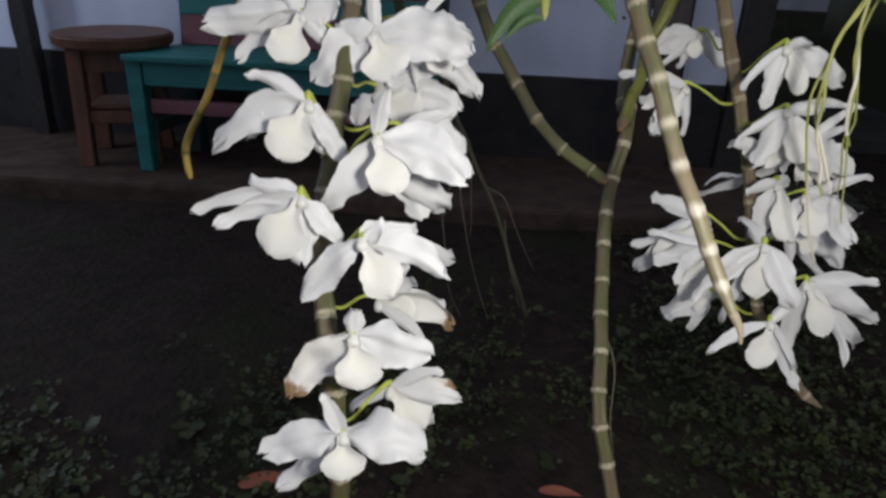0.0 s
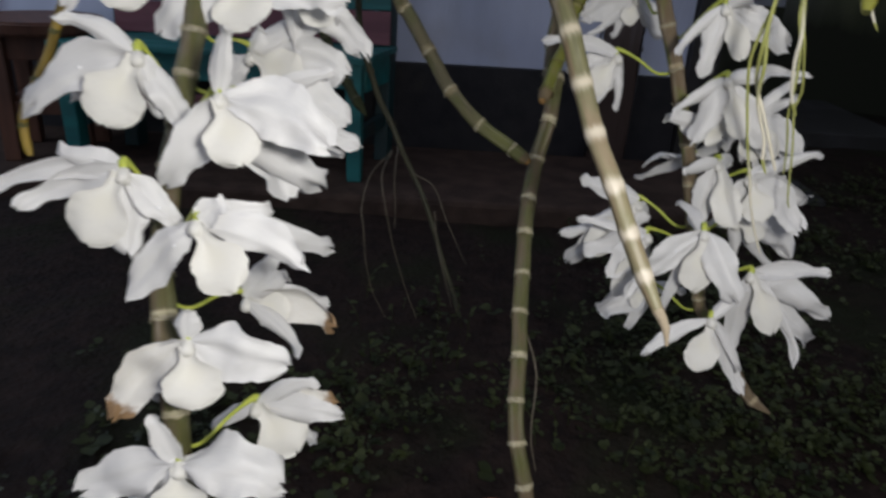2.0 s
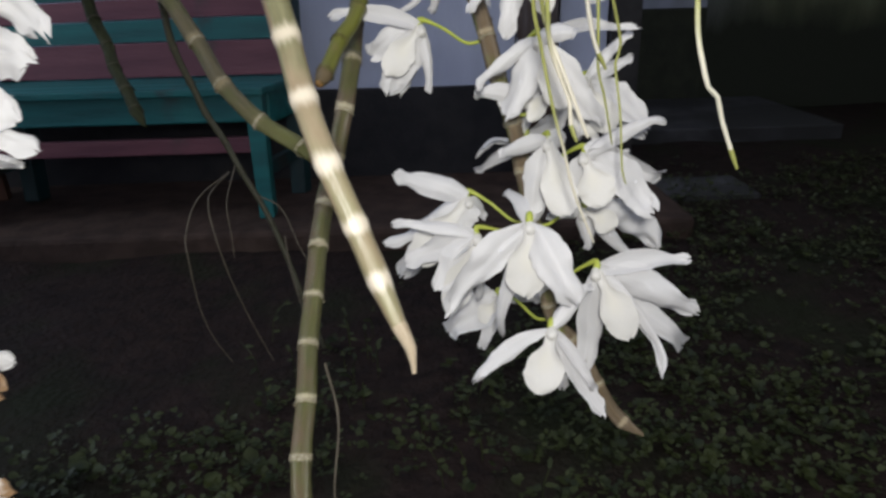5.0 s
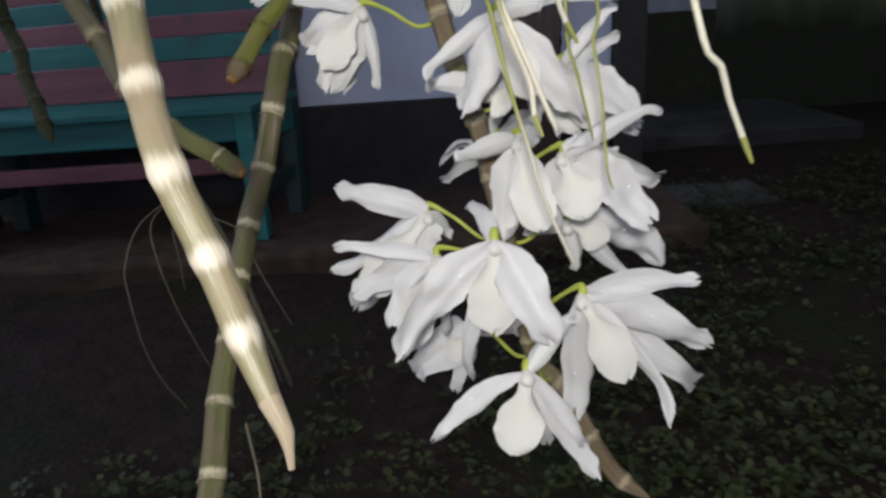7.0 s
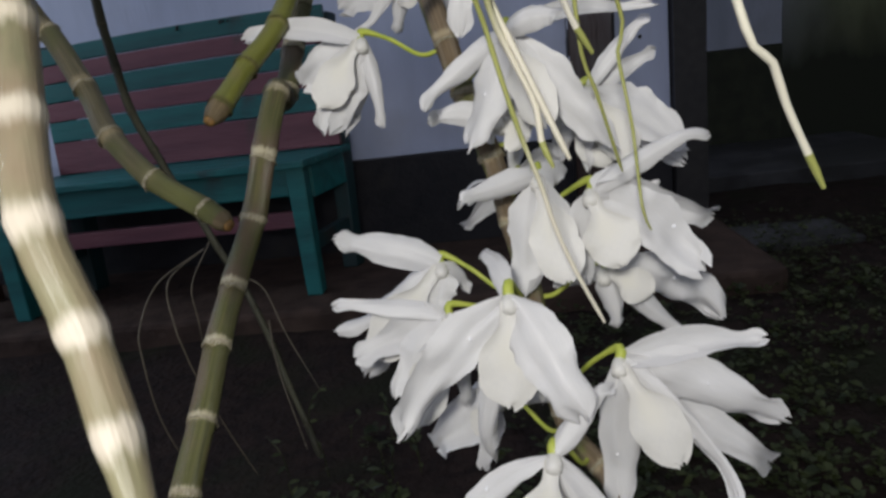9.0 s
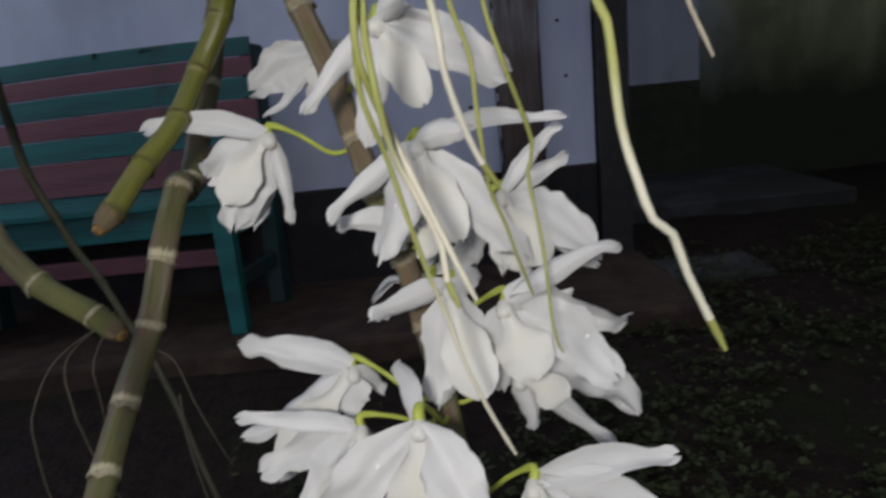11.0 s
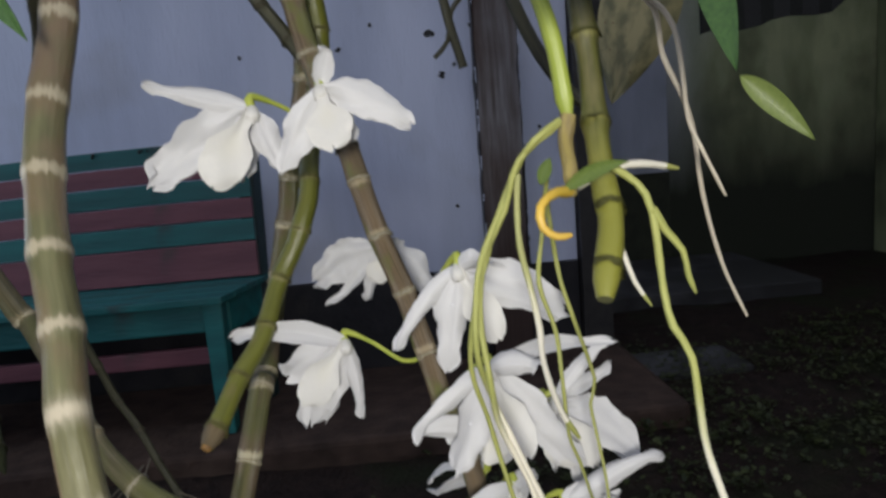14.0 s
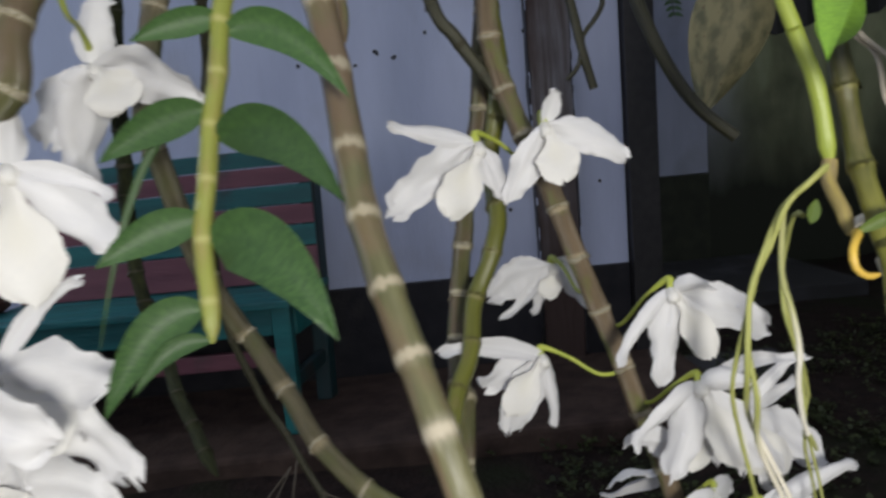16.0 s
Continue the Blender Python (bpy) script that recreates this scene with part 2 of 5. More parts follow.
BAND = material("papery_sheath", (0.30, 0.26, 0.15), (0.66, 0.62, 0.50), 0.6, 14, bump=0.3, bump_scale=18, coords="UV", stretch=(4, 0.25, 1), contrast=(0.42, 0.6), vary=0.15)
BROWN_TIP = material("brown_sheath", (0.17, 0.125, 0.066), (0.085, 0.062, 0.030), 0.6, 14, bump=0.4, bump_scale=30, coords="UV", stretch=(2.6, 0.3, 1))
DRY_TIP = material("dry_cane_tip", (0.46, 0.39, 0.29), (0.32, 0.25, 0.165), 0.65, 14, bump=0.4, bump_scale=30, coords="UV", stretch=(2.6, 0.3, 1))
DEW = material("water_drop", (0.85, 0.87, 0.9), (0.9, 0.9, 0.92), 0.04, 40, spec=0.9)
GREEN_RING = material("green_node", (0.21, 0.20, 0.07), (0.13, 0.13, 0.035), 0.5, 14, coords="UV", stretch=(4, 0.25, 1), bump=0.2)
RIPE_RING = material("green_joint", (0.125, 0.125, 0.036), (0.080, 0.080, 0.022), 0.45, 14, coords="UV", stretch=(4, 0.25, 1), bump=0.2)
DARK_RING = material("dark_node", (0.095, 0.085, 0.05), (0.04, 0.038, 0.022), 0.6, 14, coords="UV", stretch=(4, 0.25, 1), bump=0.2)
CUT = material("cut_end", (0.34, 0.19, 0.055), (0.13, 0.07, 0.025), 0.7, 300)
ROOT_WHITE = material("white_root", (0.76, 0.73, 0.64), (0.60, 0.57, 0.46), 0.65, 10, bump=0.3, bump_scale=20, coords="UV", stretch=(1, 0.4, 1))
ROOT_FADE = material("green_to_cream_root", (0.39, 0.40, 0.12), (0.28, 0.30, 0.085), 0.55, 10, bump=0.3, bump_scale=20, coords="UV", stretch=(1, 0.4, 1), end=((0.70, 0.67, 0.55), 1.10, 1.55, 0.3))
ROOT_FADE_EARLY = material("green_root_turning_white", (0.40, 0.40, 0.17), (0.31, 0.32, 0.12), 0.55, 10, bump=0.3, bump_scale=20, coords="UV", stretch=(1, 0.4, 1), end=((0.74, 0.71, 0.61), 0.55, 0.95, 0.3))
ROOT_FADE_LATE = material("green_root_pale_end", (0.39, 0.40, 0.12), (0.28, 0.30, 0.085), 0.55, 10, bump=0.3, bump_scale=20, coords="UV", stretch=(1, 0.4, 1), end=((0.68, 0.64, 0.52), 1.45, 1.9, 0.3))
ROOT_GREEN = material("green_root", (0.39, 0.40, 0.12), (0.28, 0.30, 0.085), 0.5, 10, bump=0.3, bump_scale=20, coords="UV", stretch=(1, 0.4, 1))
ROOT_TAN = material("tan_root", (0.66, 0.59, 0.47), (0.50, 0.44, 0.33), 0.7, 10, bump=0.4, bump_scale=20, coords="UV", stretch=(1, 0.4, 1))
ROOT_DARK = material("dark_root", (0.115, 0.095, 0.066), (0.060, 0.052, 0.036), 0.6, 10, coords="UV")
ROOT_YELLOW = material("yellow_root", (0.62, 0.42, 0.05), (0.50, 0.33, 0.06), 0.5, 20)
LEAF = material("green_leaf", (0.062, 0.130, 0.038), (0.034, 0.078, 0.026), 0.42, 9, bump=0.15, bump_scale=30, coords="UV", stretch=(0.6, 2.5, 1), spec=0.4, vary=0.2, thin=0.2)
LIME_LEAF = material("lime_leaf", (0.20, 0.36, 0.04), (0.13, 0.26, 0.03), 0.4, 9, coords="UV", stretch=(0.6, 2.5, 1), bump=0.1, vary=0.1, thin=0.25)
HUSK = material("dry_leaf", (0.27, 0.245, 0.125), (0.115, 0.115, 0.058), 0.6, 4, coords="UV", stretch=(1.5, 0.8, 1), bump=0.1, contrast=(0.42, 0.62), stain=(0.085, 0.036, 0.018), stain_scale=9, stain_range=(0.66, 0.71), thin=0.15)
WALL = material("white_wall", (0.59, 0.64, 0.81), (0.50, 0.55, 0.70), 0.8, 5, bump=0.25, bump_scale=90, stain=(0.40, 0.41, 0.46), stain_scale=2.2, stain_range=(0.56, 0.85), stretch=(1.3, 1.3, 0.3))
# copy of the white wall, darkened for the torch's fall-off further back
DIMMED_WALL = material("dimmed_white_wall", (0.42, 0.45, 0.55), (0.33, 0.36, 0.44), 0.8, 5, bump=0.25, bump_scale=90, stain=(0.26, 0.27, 0.29), stain_scale=2.2, stain_range=(0.5, 0.8), stretch=(1.3, 1.3, 0.3))
DADO = material("black_dado", (0.016, 0.016, 0.019), (0.026, 0.025, 0.028), 0.55, 12, bump=0.3, bump_scale=80, spec=0.25, stain=(0.035, 0.032, 0.030), stain_scale=5, stain_range=(0.6, 0.75))
MOSS_WALL = material("mossy_wall", (0.30, 0.335, 0.185), (0.145, 0.17, 0.088), 0.85, 5, bump=0.3, bump_scale=70, stain=(0.08, 0.088, 0.05), stain_scale=2.5, stain_range=(0.48, 0.74), stretch=(1.4, 1.4, 0.35))
# black foot: algal growth plus the torch's fall-off painted into the colour
MOSS_BACK = material("mossy_wall_fading", (0.53, 0.57, 0.335), (0.30, 0.335, 0.185), 0.85, 4, bump=0.3, bump_scale=70, stain=(0.13, 0.142, 0.082), stain_scale=2.5, stain_range=(0.48, 0.74), stretch=(1.4, 1.4, 0.55), fade=((0.46, 0.485, 0.50), -3.45, -2.95), foot_shade_stain=((0.022, 0.026, 0.015), -0.86, -0.04, 0.42))
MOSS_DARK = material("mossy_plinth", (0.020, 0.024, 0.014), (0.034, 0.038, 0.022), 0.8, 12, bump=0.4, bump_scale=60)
WOOD_POST = material("weathered_wood", (0.25, 0.24, 0.245), (0.062, 0.050, 0.044), 0.75, 16, bump=0.7, bump_scale=30, stretch=(3, 3, 0.25), contrast=(0.32, 0.68), stain=(0.075, 0.050, 0.042), stain_scale=2.2, stain_range=(0.42, 0.66))
# here the foot tint is bare brown wood
POST_WOOD = material("greyed_post_wood", (0.25, 0.24, 0.25), (0.085, 0.066, 0.058), 0.75, 16, bump=0.7, bump_scale=30, stretch=(3, 3, 0.25), contrast=(0.32, 0.68), stain=(0.075, 0.048, 0.040), stain_scale=2.2, stain_range=(0.46, 0.66), foot_shade_stain=((0.048, 0.027, 0.021), -0.90, -0.42, 0.45))
BLACK_POST = material("black_paint", (0.014, 0.013, 0.014), (0.024, 0.022, 0.022), 0.5, 30, bump=0.2)
TEAL = material("teal_paint", (0.012, 0.150, 0.150), (0.007, 0.095, 0.098), 0.5, 11, bump=0.25, bump_scale=70, stretch=(0.3, 2, 2), stain=(0.025, 0.07, 0.07), stain_scale=7, stain_range=(0.62, 0.74), vary=0.12)
PINK = material("pink_paint", (0.18, 0.066, 0.084), (0.125, 0.042, 0.060), 0.55, 11, bump=0.25, bump_scale=70, stretch=(0.3, 2, 2), stain=(0.09, 0.05, 0.055), stain_scale=7, stain_range=(0.62, 0.74), vary=0.12)
BROWN_WOOD = material("brown_wood", (0.13, 0.055, 0.032), (0.075, 0.032, 0.02), 0.55, 14, bump=0.3, bump_scale=40, stretch=(2, 2, 0.4))
NAIL = material("nail_mark", (0.012, 0.012, 0.012), (0.02, 0.02, 0.02), 0.7, 100)
PORCH = material("dark_earth_floor", (0.066, 0.044, 0.035), (0.038, 0.026, 0.021), 0.75, 14, bump=0.5, bump_scale=60, stain=(0.080, 0.056, 0.045), stain_scale=4, stain_range=(0.58, 0.75), spec=0.15)
SOIL = material("damp_soil", (0.025, 0.016, 0.013), (0.012, 0.008, 0.007), 0.8, 25, bump=0.9, bump_scale=60, spec=0.15, stain=(0.015, 0.017, 0.008), stain_scale=3, stain_range=(0.5, 0.65))
CONCRETE = material("grey_concrete", (0.060, 0.060, 0.066), (0.020, 0.020, 0.023), 0.8, 7, bump=0.3, bump_scale=60, stain=(0.022, 0.022, 0.022), stain_scale=3, stain_range=(0.42, 0.6))
WEED = material("weed_leaf", (0.044, 0.054, 0.017), (0.014, 0.020, 0.007), 0.45, 22, spec=0.24)
TERRACOTTA = material("terracotta", (0.24, 0.075, 0.04), (0.17, 0.05, 0.03), 0.8, 40, bump=0.2)

# ---- mesh helpers ----
WORLD_AT = {}


def thing(name, where, label, category, group="", kind=""):
    """An empty at the thing's base, which carries its parts."""
    ob = new(name)
    ob.empty_display_size = 0.02
    ob.location = where
    WORLD_AT[ob] = Vector(where)
    return tagged(ob, label, category, group, kind)


def part(name, bm, mat, parent=None, label="", origin=None, smooth=True):
    """One mesh object from a bmesh in world coordinates, under a thing or a part."""
    if origin is None:
        origin = sum((v.co for v in bm.verts), Vector()) / max(1, len(bm.verts))
    origin = Vector(origin)
    bmesh.ops.translate(bm, verts=bm.verts[:], vec=-origin)
    bmesh.ops.recalc_face_normals(bm, faces=bm.faces[:])
    me = bpy.data.meshes.new(name)
    bm.to_mesh(me)
    bm.free()
    me.materials.append(mat)
    if smooth:
        for p in me.polygons:
            p.use_smooth = True
        me.set_sharp_from_angle(angle=radians(55))
    ob = new(name, me)
    ob.parent = parent
    ob.location = origin - (WORLD_AT[parent] if parent else Vector())
    WORLD_AT[ob] = origin
    if label:
        ob["label"] = label
    return ob


def box(bm, lo, hi, bevel=0.0, turn=None, about=None):
    """A box, its edges rounded by bevel, turned by an Euler in degrees about a point."""
    r = bmesh.ops.create_cube(bm, size=1)
    vs = r["verts"]
    lo, hi = Vector(lo), Vector(hi)
    for v in vs:
        v.co = Vector([(lo[i] + hi[i]) / 2 + v.co[i] * (hi[i] - lo[i]) for i in range(3)])
    if bevel:
        es = list({e for v in vs for e in v.link_edges})
        r2 = bmesh.ops.bevel(bm, geom=es, offset=bevel, segments=2, affect="EDGES", profile=0.6)
        vs = list({v for f in r2["faces"] for v in f.verts} | {v for v in vs if v.is_valid})
    if turn:
        m = Euler([radians(a) for a in turn]).to_matrix()
        c = Vector(about) if about else (lo + hi) / 2
        for v in vs:
            v.co = c + m @ (v.co - c)
    return vs


def spline(points, step):
    """Points along a smooth curve through the given ones, with the length so far."""
    P = [Vector(p) for p in points]
    P = [2 * P[0] - P[1]] + P + [2 * P[-1] - P[-2]]
    out = []
    for i in range(1, len(P) - 2):
        a, b, c, d = P[i - 1:i + 3]
        n = max(2, int((c - b).length / step))
        for k in range(n):
            t = k / n
            out.append(0.5 * (2 * b + (c - a) * t + (2 * a - 5 * b + 4 * c - d) * t * t + (3 * b - a - 3 * c + d) * t ** 3))
    out.append(P[-2])
    length, s = [0.0], 0.0
    for a, b in zip(out, out[1:]):
        s += (b - a).length
        length.append(s)
    return out, length


def tube(bm, pts, radius, sides=10, length=None, closed=True):
    """A round tube along points; radius is a number or a function of the index. UV runs round and along."""
    uv = bm.loops.layers.uv.verify()
    rings, last = [], None
    for i, p in enumerate(pts):
        d = (pts[min(i + 1, len(pts) - 1)] - pts[max(i - 1, 0)]).normalized()
        if last is None:
            s = d.orthogonal().normalized()
        else:
            s = (last - d * last.dot(d)).normalized()
        last = s
        t = d.cross(s)
        r = radius(i) if callable(radius) else radius
        rings.append([bm.verts.new(p + (s * math.cos(a) + t * math.sin(a)) * r) for a in (2 * math.pi * k / sides for k in range(sides))])
    L = length or [i * 0.01 for i in range(len(pts))]
    for i in range(len(rings) - 1):
        for k in range(sides):
            j = (k + 1) % sides
            f = bm.faces.new((rings[i][k], rings[i][j], rings[i + 1][j], rings[i + 1][k]))
            for lp, (a, b) in zip(f.loops, ((k, i), (k + 1, i), (k + 1, i + 1), (k, i + 1))):
                lp[uv].uv = (a / sides, L[b] * 10)
    if closed:
        bm.faces.new(rings[0][::-1])
        bm.faces.new(rings[-1])
    return rings


def blade(bm, base, tip, width, face, bend=0.1, cup=0.0, ruffle=0.0, seed=0, thick=0.00022, nu=18, nv=9, up=(0, 0, 1)):
    """A thin curved leaf with two skins and a closed rim."""
    uv = bm.loops.layers.uv.verify()
    base, tip, face = Vector(base), Vector(tip), Vector(face)
    ln = (tip - base).length
    rnd = random.Random(seed)
    ph = [rnd.uniform(0, 6.28) for _ in range(4)]
    ctrl = (base + tip) / 2 + Vector(up) * bend * ln
    rows = []
    for i in range(nu + 1):
        u = i / nu
        c = base * (1 - u) ** 2 + ctrl * 2 * u * (1 - u) + tip * u * u
        d = ((ctrl - base) * (1 - u) + (tip - ctrl) * u).normalized()
        s = d.cross(face)
        s = s.normalized() if s.length > 1e-4 else d.orthogonal()
        n = s.cross(d).normalized()
        if n.dot(face) < 0:
            n = -n
        h = math.sin(math.pi * u ** 0.75) ** 0.9 * 0.98 + 0.05 * (1 - u)
        h *= width / 2
        row = []
        for j in range(nv):
            v = 2 * j / (nv - 1) - 1
            rf = ruffle * width * abs(v) ** 2.5 * (math.sin(u * 13 + ph[0] + 2.5 * v) + 0.6 * math.sin(u * 27 + ph[1] + 3 * v)) * (0.3 + 1.5 * u)
            rib = 0.02 * width * math.exp(-(v / 0.12) ** 2) * (nv > 5)
            q = c + s * h * v + n * (cup * h * (v * v - 0.3) + rf - rib)
            row.append((q, n))
        rows.append(row)
    top = [[bm.verts.new(q + n * thick) for q, n in row] for row in rows]
    bot = [[bm.verts.new(q - n * thick) for q, n in row] for row in rows]

    def quad(a, b, c, d, coords):
        f = bm.faces.new((a, b, c, d))
        for lp, w in zip(f.loops, coords):
            lp[uv].uv = w
    for i in range(nu):
        for j in range(nv - 1):
            w = [(j / nv, i / nu * 2), ((j + 1) / nv, i / nu * 2), ((j + 1) / nv, (i + 1) / nu * 2), (j / nv, (i + 1) / nu * 2)]
            quad(top[i][j], top[i][j + 1], top[i + 1][j + 1], top[i + 1][j], w)
            quad(bot[i][j + 1], bot[i][j], bot[i + 1][j], bot[i + 1][j + 1], w)
        for j, e in ((0, 0), (nv - 1, 1)):
            w = [(e, i / nu * 2)] * 4
            quad(top[i][j], bot[i][j], bot[i + 1][j], top[i + 1][j], w)
    for i in (0, nu):
        for j in range(nv - 1):
            quad(top[i][j], top[i][j + 1], bot[i][j + 1], bot[i][j], [(0, 0)] * 4)
    return rows


def tepal(bm, base, tip, width, face, kind, seed, bend=0.1, cup=0.0, curl=0.0, up=(0, 0, 1), thick=0.00016, nu=26, nv=13):
    """A petal, strap-like sepal or round lip: thin, softly waved and twisted, with two skins and a closed rim."""
    uv = bm.loops.layers.uv.verify()
    base, tip, face = Vector(base), Vector(tip), Vector(face)
    ln = (tip - base).length
    rnd = random.Random(seed)
    ph = [rnd.uniform(0, 6.28) for _ in range(5)]
    peak, end, notch = rnd.uniform(0.38, 0.56), rnd.uniform(0.30, 0.50), rnd.uniform(0.5, 1.6)
    lop = (1 + rnd.uniform(-0.12, 0.12), 1 + rnd.uniform(-0.12, 0.12))
    sway, wring = rnd.uniform(-0.06, 0.06) * ln, rnd.uniform(-0.55, 0.55)
    ruffle = {"lip": 0.016, "sepal": 0.030, "petal": 0.040}[kind]
    torn = {"lip": 0.55, "sepal": 0.6, "petal": 1.0}[kind]
    if kind == "lip":
        lop, sway, wring = (1, 1), 0.0, 0.0
    ctrl = (base + tip) / 2 + Vector(up) * bend * ln
    rows = []
    for i in range(nu + 1):
        u = i / nu
        c = base * (1 - u) ** 2 + ctrl * 2 * u * (1 - u) + tip * u * u
        d = ((ctrl - base) * (1 - u) + (tip - ctrl) * u).normalized()
        s = d.cross(face)
        s = s.normalized() if s.length > 1e-4 else d.orthogonal().normalized()
        n = s.cross(d).normalized()
        if n.dot(face) < 0:
            n, s = -n, s
        turn = wring * u
        s, n = s * math.cos(turn) + n * math.sin(turn), n * math.cos(turn) - s * math.sin(turn)
        if kind == "lip":
            a = min(1.0, max(0.0, (u - 0.20) / 0.34))
            h = 0.27 + 0.73 * a * a * (3 - 2 * a)
            h *= math.sqrt(max(0.0, 1 - (max(0.0, u - 0.62) / 0.385) ** 2.3))
            bowl = 0.75 * (1 - u) ** 1.5 - 0.22 * u
        elif kind == "sepal":
            h = 0.50 + 0.48 * math.sin(math.pi * min(1.0, u / 0.82) ** 0.85)
            h += 0.16 * math.exp(-((u - 0.93) / 0.06) ** 2)
            h *= math.sqrt(max(0.0, 1 - 0.86 * (max(0.0, u - 0.93) / 0.07) ** 2))
            bowl = cup
        else:
            if u < peak:
                h = 0.24 + 0.76 * math.sin(math.pi / 2 * u / peak) ** 1.25
            else:
                h = 1 - (1 - end) * ((u - peak) / (1 - peak)) ** 1.35
            h += 0.14 * notch * math.exp(-((u - 0.93) / 0.07) ** 2)
            h *= 0.96
            h *= math.sqrt(max(0.0, 1 - 0.80 * (max(0.0, u - 0.91) / 0.09) ** 2))
            bowl = cup
        h *= width / 2
        row = []
        for j in range(nv):
            v = 2 * j / (nv - 1) - 1
            far = abs(v) ** 2.2
            side = 3.7 if v > 0 else 9.1
            rim = ruffle * width * far * (math.sin(u * 8 + ph[0] + 1.9 * v) + 3.0 * noise.noise((u * 4.5, seed * 0.7, side)) + 1.4 * noise.noise((u * 11, seed * 0.7, side))) * (0.35 + 1.2 * u)
            edge = 1 + far * torn * (0.26 * noise.noise((u * 4.2, side, seed * 0.37)) + 0.13 * noise.noise((u * 12, side, seed * 0.37)))
            pleat = 0.018 * width * math.cos(v * 7 + ph[1]) * math.sin(math.pi * u) - 0.040 * width * math.exp(-(v / 0.14) ** 2) * (1 - 0.7 * u)
            crease = 0.10 * width * noise.noise((u * ln * 46, v * width * 30, seed * 1.3))
            lift = curl * ln * max(0.0, u - 0.76) ** 2 * 3.4
            q = c + s * (h * v * edge * lop[v > 0] + sway * math.sin(4.2 * u) * u) + n * (bowl * h * (v * v - 0.3) + rim + (pleat + crease) * (kind != "lip") + crease * 0.5 + lift)
            q += d * ln * torn * u ** 9 * (0.11 * notch * noise.noise((v * 1.9, seed * 0.9, 1.0)) + 0.07 * noise.noise((v * 5.5, seed * 0.9, 2.0)))
            row.append((q, n))
        rows.append(row)
    top = [[bm.verts.new(q + n * thick) for q, n in row] for row in rows]
    bot = [[bm.verts.new(q - n * thick) for q, n in row] for row in rows]

    def quad(corners, coords):
        f = bm.faces.new(corners)
        for lp, w in zip(f.loops, coords):
            lp[uv].uv = w
    for i in range(nu):
        for j in range(nv - 1):
            w = [(a / (nv - 1), b / nu * 2) for a, b in ((j, i), (j + 1, i), (j + 1, i + 1), (j, i + 1))]
            quad((top[i][j], top[i][j + 1], top[i + 1][j + 1], top[i + 1][j]), w)
            quad((bot[i][j + 1], bot[i][j], bot[i + 1][j], bot[i + 1][j + 1]), [w[1], w[0], w[3], w[2]])
        for j, e in ((0, 0), (nv - 1, 1)):
            quad((top[i][j], bot[i][j], bot[i + 1][j], top[i + 1][j]), [(e, i / nu * 2)] * 4)
    for i in (0, nu):
        for j in range(nv - 1):
            quad((top[i][j], top[i][j + 1], bot[i][j + 1], bot[i][j]), [(j / nv, i / nu * 2)] * 4)
    return rows


CHIPS = [(0.454, 1.269, 0.0183), (0.489, 1.126, 0.0163), (0.509, 0.664, 0.0082), (0.002, 1.216, 0.0082), (0.077, 1.255, 0.0122), (0.138, 1.232, 0.0102), (-0.198, 1.229, 0.0082), (0.252, 1.309, 0.0102), (0.603, 1.288, 0.0122), (0.535, 1.158, 0.0102), (0.844, 0.739, 0.0082), (0.823, 0.922, 0.0082)]

# ---- the house wall, its posts and the porch ----
GROUND = 0.03


def slab(name, lo, hi, mat, label, category, bevel=0.004, kind="structure"):
    bm = bmesh.new()
    box(bm, lo, hi, bevel)
    return tagged(part(name, bm, mat, smooth=False), label, category, kind=kind)


slab("wall_house", (-6.0, 2.62, 0.428), (0.94, 2.80, 3.2), WALL, "white-washed plaster house wall with a bluish tint", "wall")
slab("wall_house_dado", (-6.0, 2.612, 0.0), (0.94, 2.80, 0.426), DADO, "black painted band along the foot of the house wall", "wall")
slab("wall_back_white", (0.9, 4.20, 0.62), (1.95, 4.36, 3.2), DIMMED_WALL, "white-washed plaster wall set back behind the porch", "wall")
slab("wall_back_moss", (1.952, 4.20, -0.1), (9.0, 4.36, 3.2), MOSS_BACK, "damp old wall stained green with moss, foot blackened by algal growth and painted shade", "wall")
slab("wall_back_plinth", (0.9, 4.19, -0.1), (1.95, 4.36, 0.618), MOSS_DARK, "dark mossy plinth under the set-back wall", "wall")
slab("wall_passage", (0.942, 2.82, 0.0), (1.03, 4.188, 3.2), WALL, "white-washed side wall of the passage behind the post", "wall")
# added wall: holds off ambient light so the right side stays darker
slab("wall_light_block", (3.25, -4.0, -0.1), (3.45, 4.188, 3.2), MOSS_WALL, "mossy side wall added to cut the dusk light from the right", "wall")
slab("porch_floor", (-6.0, 1.985, -0.08), (1.08, 2.61, 0.10), PORCH, "low dark earthen porch floor with a worn edge", "floor", 0.018)
slab("path_slab", (1.06, 3.28, -0.1), (2.32, 4.186, 0.10), CONCRETE, "grey concrete step before the mossy wall", "step", 0.01)
slab("flat_stone", (1.10, 2.36, -0.05), (1.48, 2.62, GROUND + 0.022), CONCRETE, "flat grey stone slab lying in the soil", "stone", 0.02, kind="")


